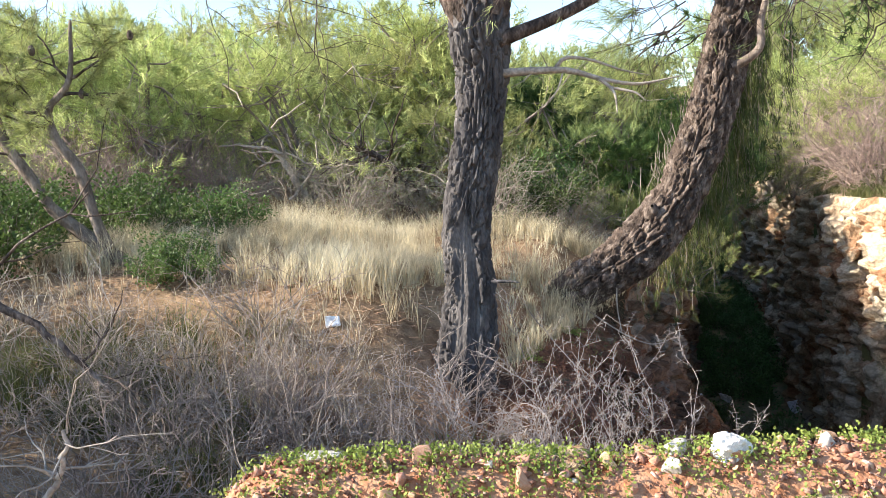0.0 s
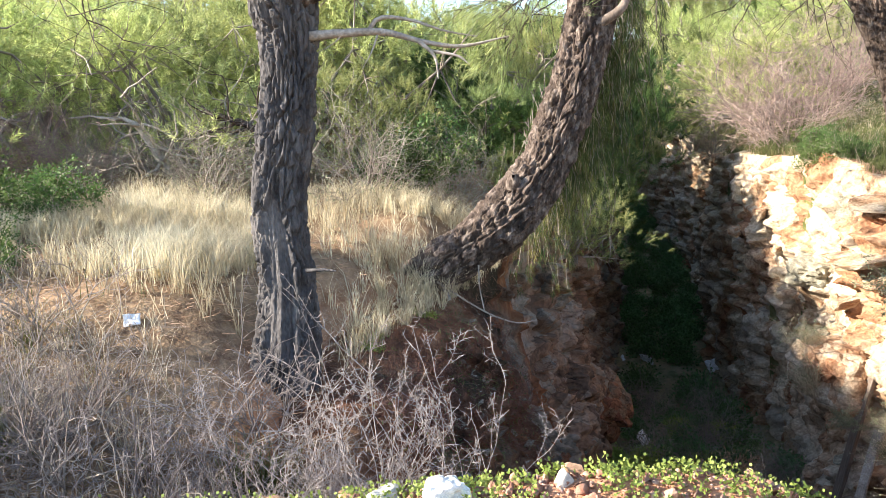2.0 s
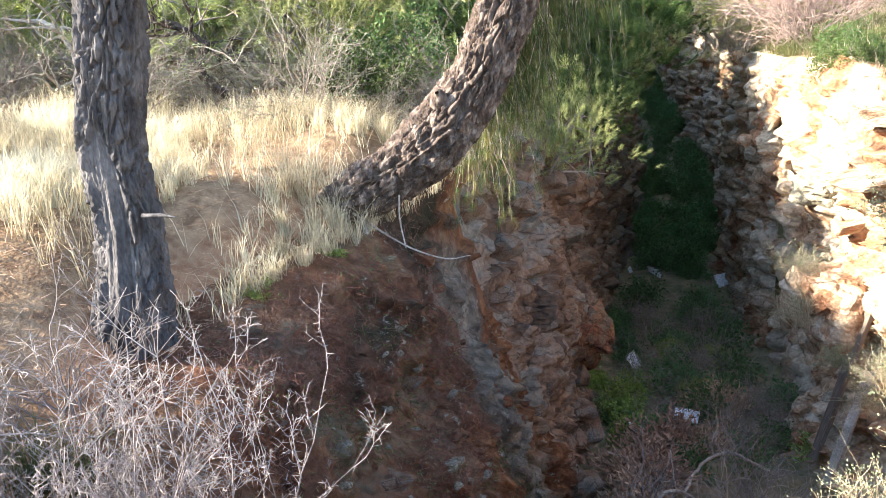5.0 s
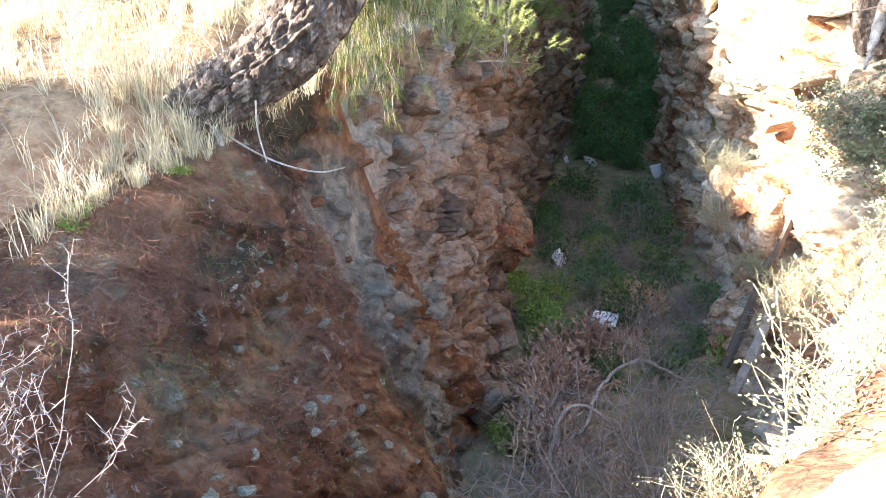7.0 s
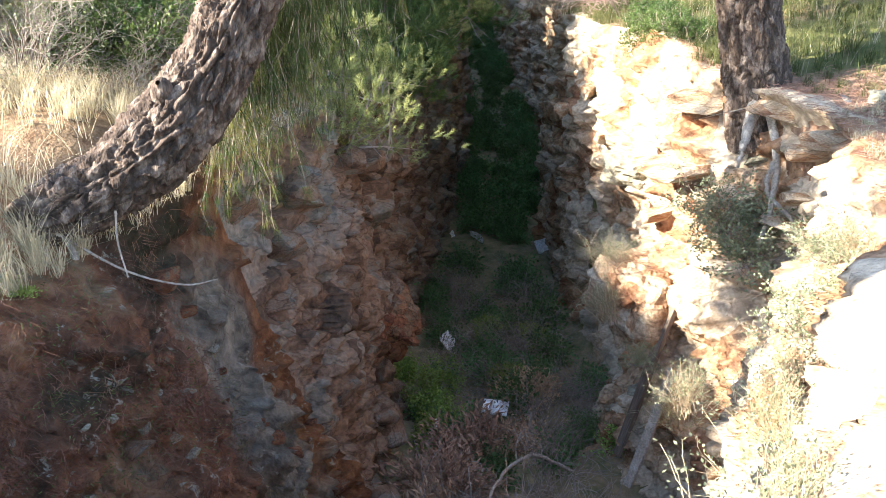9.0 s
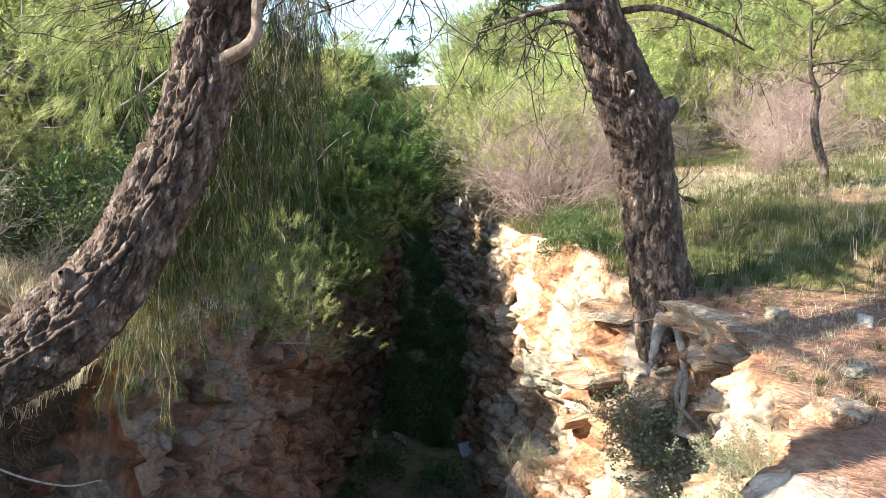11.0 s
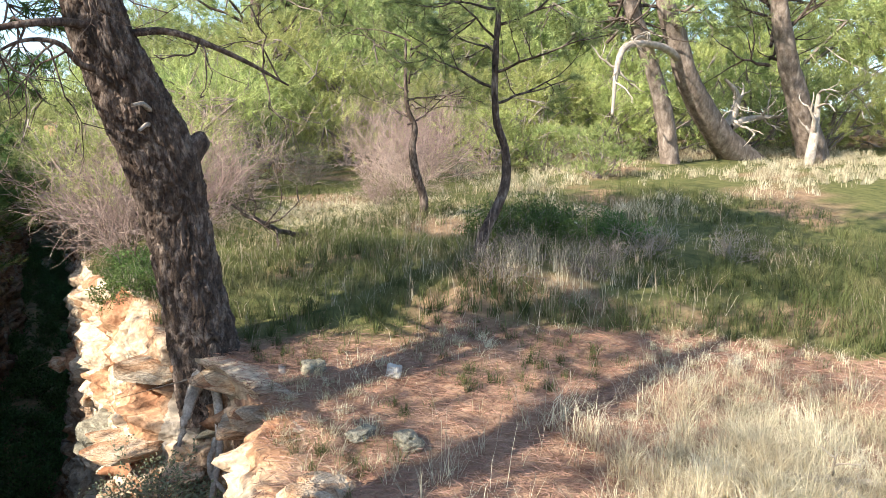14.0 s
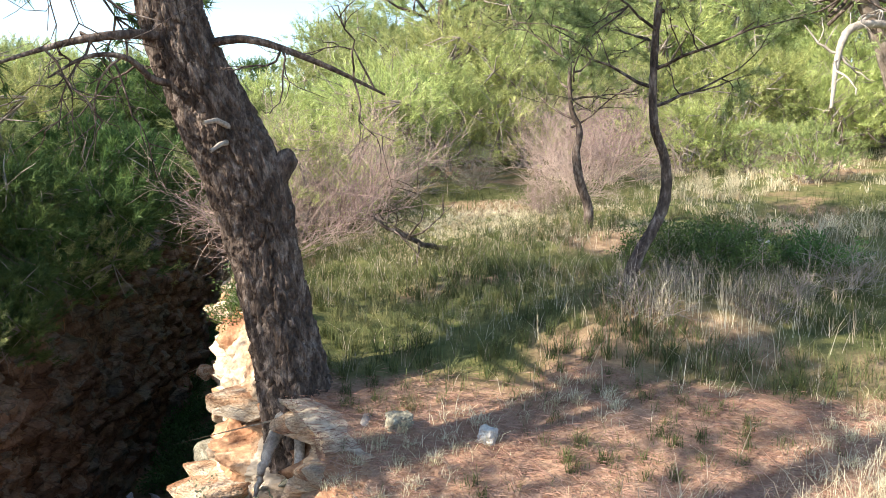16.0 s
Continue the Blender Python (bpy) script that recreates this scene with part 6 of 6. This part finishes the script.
# ---- litter, timber and fallen branches ----
def scrap(name, x, y, z, w, h, turn, tilt, label, seed):
    """A crumpled sheet with thickness."""
    rng = np.random.default_rng(seed)
    n = 9
    u, v = np.meshgrid(np.linspace(-0.5, 0.5, n), np.linspace(-0.5, 0.5, n))
    q = np.stack([u.ravel(), v.ravel()], 1)
    lift = 0.16 * min(w, h) * fbm(q * 3 + seed, 3, seed)
    p = np.stack([q[:, 0] * w, q[:, 1] * h, lift], 1)
    up = p + [0, 0, 0.006]
    i, j = np.meshgrid(np.arange(n - 1), np.arange(n - 1), indexing="ij")
    f = np.stack([i * n + j, i * n + j + 1, (i + 1) * n + j + 1, (i + 1) * n + j], -1).reshape(-1, 4)
    edge = list(range(n)) + [n * k + n - 1 for k in range(1, n)] + [n * n - 1 - k for k in range(1, n)] + [n * k for k in range(n - 2, 0, -1)]
    rim_f = np.array([[a, b, b + n * n, a + n * n] for a, b in zip(edge, edge[1:] + edge[:1])])
    me = mesh_of(name, np.vstack([p, up]), np.vstack([f[:, ::-1], f + n * n, rim_f]), M_PAPER)
    ob = tagged(new(name, me), label, "litter", "litter in the ravine")
    ob.matrix_basis = pose(x, y, z, tilt, 0, turn)


scrap("plastic_sheet", 6.42, 13.65, -3.26, 0.34, 0.24, 20, 55, "crumpled white plastic sheet on the ravine floor", 1)
scrap("plastic_scrap", 5.15, 14.9, -3.38, 0.16, 0.2, 60, 60, "white plastic scrap on the ravine floor", 2)
scrap("plastic_scrap", 5.5, 14.6, -3.34, 0.3, 0.22, 120, 65, "bluish plastic scrap on the ravine floor", 3)
scrap("paper_carton", 3.95, 8.45, -2.84, 0.26, 0.17, -30, 30, "flattened white carton in the undergrowth", 4)
scrap("plastic_scrap", 3.32, 8.12, -2.8, 0.14, 0.26, 80, 60, "white torn plastic in the undergrowth", 5)
scrap("plastic_scrap", 3.95, 10.4, -3.1, 0.22, 0.3, 50, 60, "grey-white scrap at the foot of the wall", 6)
scrap("paper_scrap", -0.8, 4.37, 0.585, 0.085, 0.07, 10, 45, "white paper scrap in the dry grass", 7)


def plank(x0, x1, w, t, label, mat):
    a, b = Vector(x0), Vector(x1)
    bm = bmesh.new()
    bmesh.ops.create_cube(bm, size=1.0)
    bmesh.ops.subdivide_edges(bm, edges=[e for e in bm.edges if abs((e.verts[0].co - e.verts[1].co).z) > 0.5], cuts=6)
    for v in bm.verts:
        k = noise.noise(Vector((v.co.z * 3, v.co.x, v.co.y)))
        v.co = Vector((v.co.x * w * (1 + 0.2 * k), v.co.y * t * (1 + 0.2 * k), v.co.z * (b - a).length))
    bmesh.ops.bevel(bm, geom=bm.edges[:], offset=0.004, segments=1, affect="EDGES")
    me = bpy.data.meshes.new("plank")
    bm.to_mesh(me)
    bm.free()
    me.materials.append(mat)
    ob = tagged(new("plank", me), label, "plank")
    ob.matrix_basis = Matrix.Translation((a + b) / 2) @ (b - a).to_track_quat("Z", "Y").to_matrix().to_4x4()


plank((5.2, 7.28, -1.3), (4.72, 7.25, -2.75), 0.11, 0.04, "dark weathered plank leaning against the cliff", M_PLANK)
plank((5.0, 6.88, -1.72), (4.55, 6.7, -2.65), 0.09, 0.03, "pale splintered plank leaning against the cliff", M_DEADWOOD)


def bough(name, rows, seed, mat, label, sprigs=5, reach=0.5):
    """A fallen or dead branch with a few side twigs."""
    rng = np.random.default_rng(seed)
    c = spline(rows, 24)
    branch = empty(name, (0, 0, 0), label, "branch")
    part("stem", lines_mesh("stem", [(c[:, :3] + rng.normal(size=(24, 3)) * 0.006, c[:, 3])], mat, 8), branch)
    for _ in range(sprigs):
        q = c[rng.integers(4, 24)]
        lines = []
        grown(rng, q[:3], rng.normal(size=3) * [1, 1, 0.4] + [0, 0, 0.2], reach * rng.uniform(0.5, 1), q[3] * 0.5, 1, lines, [], 0.5, 0.0, (2, 3), 0.6)
        part("twig", lines_mesh("twig", lines, mat, 5), branch)
    return branch


gz = lambda x, y: float(top(np.array([x]), np.array([y]))[0])
bough("dead_snag", [(-1.28, 8.1, gz(-1.28, 8.1) - 0.05, 0.055), (-1.49, 8.1, 1.46, 0.045), (-1.64, 8.1, 1.69, 0.03), (-1.9, 8.1, 1.78, 0.015), (-2.2, 8.0, 1.8, 0.006)], 601, M_DEADWOOD, "bleached dead snag standing in the scrub", 12, 0.9)
bough("crooked_stem", [(-0.25, 8.2, gz(-0.25, 8.2), 0.05), (-0.5, 8.2, 1.22, 0.045), (-0.45, 8.2, 1.45, 0.04), (-0.7, 8.2, 1.65, 0.03), (-1.0, 8.2, 1.75, 0.012)], 602, M_BARK, "crooked dark stem in the scrub", 10, 0.8)
bough("fallen_branch", [(8.5, 10.25, 1.03, 0.03), (8.0, 10.2, 1.1, 0.03), (7.55, 10.2, 1.28, 0.022), (7.3, 10.2, 1.44, 0.008)], 603, M_BARK, "dark fallen pine branch in the meadow", 9, 0.7)
bough("fallen_branch", [(3.1, 6.2, -2.45, 0.012), (3.5, 6.9, -2.5, 0.014), (3.9, 7.2, -2.55, 0.016), (4.25, 7.15, -2.75, 0.012)], 604, M_DEADWOOD, "bent pale branch in the ravine", 3, 0.5)
bough("fallen_branch", [(2.75, 5.9, -2.6, 0.012), (3.0, 6.3, -2.3, 0.014), (3.3, 6.3, -2.4, 0.012), (3.45, 6.0, -2.7, 0.008)], 605, M_DEADWOOD, "arched pale branch in the ravine", 3, 0.4)
bough("fallen_branch", [(-3.3, 3.6, 0.95, 0.025), (-2.6, 3.6, 1.0, 0.022), (-2.1, 3.5, 0.85, 0.018), (-1.7, 3.4, 0.5, 0.01)], 606, M_BARK, "dark arched dead branch over the hollow", 8, 0.8)
bough("fallen_branch", [(-1.75, 2.45, 0.2, 0.012), (-1.6, 2.5, 0.4, 0.012), (-1.5, 2.45, 0.62, 0.006)], 607, M_DEADWOOD, "bleached dead twig in the hollow", 7, 0.45)
bough("fallen_branch", [(7.6, 3.2, gz(7.6, 3.2) + 0.05, 0.02), (7.2, 3.45, gz(7.2, 3.45) + 0.12, 0.018), (6.9, 3.75, gz(6.9, 3.75) + 0.1, 0.008)], 608, M_DEADWOOD, "grey fallen branch in the dry grass", 5, 0.4)
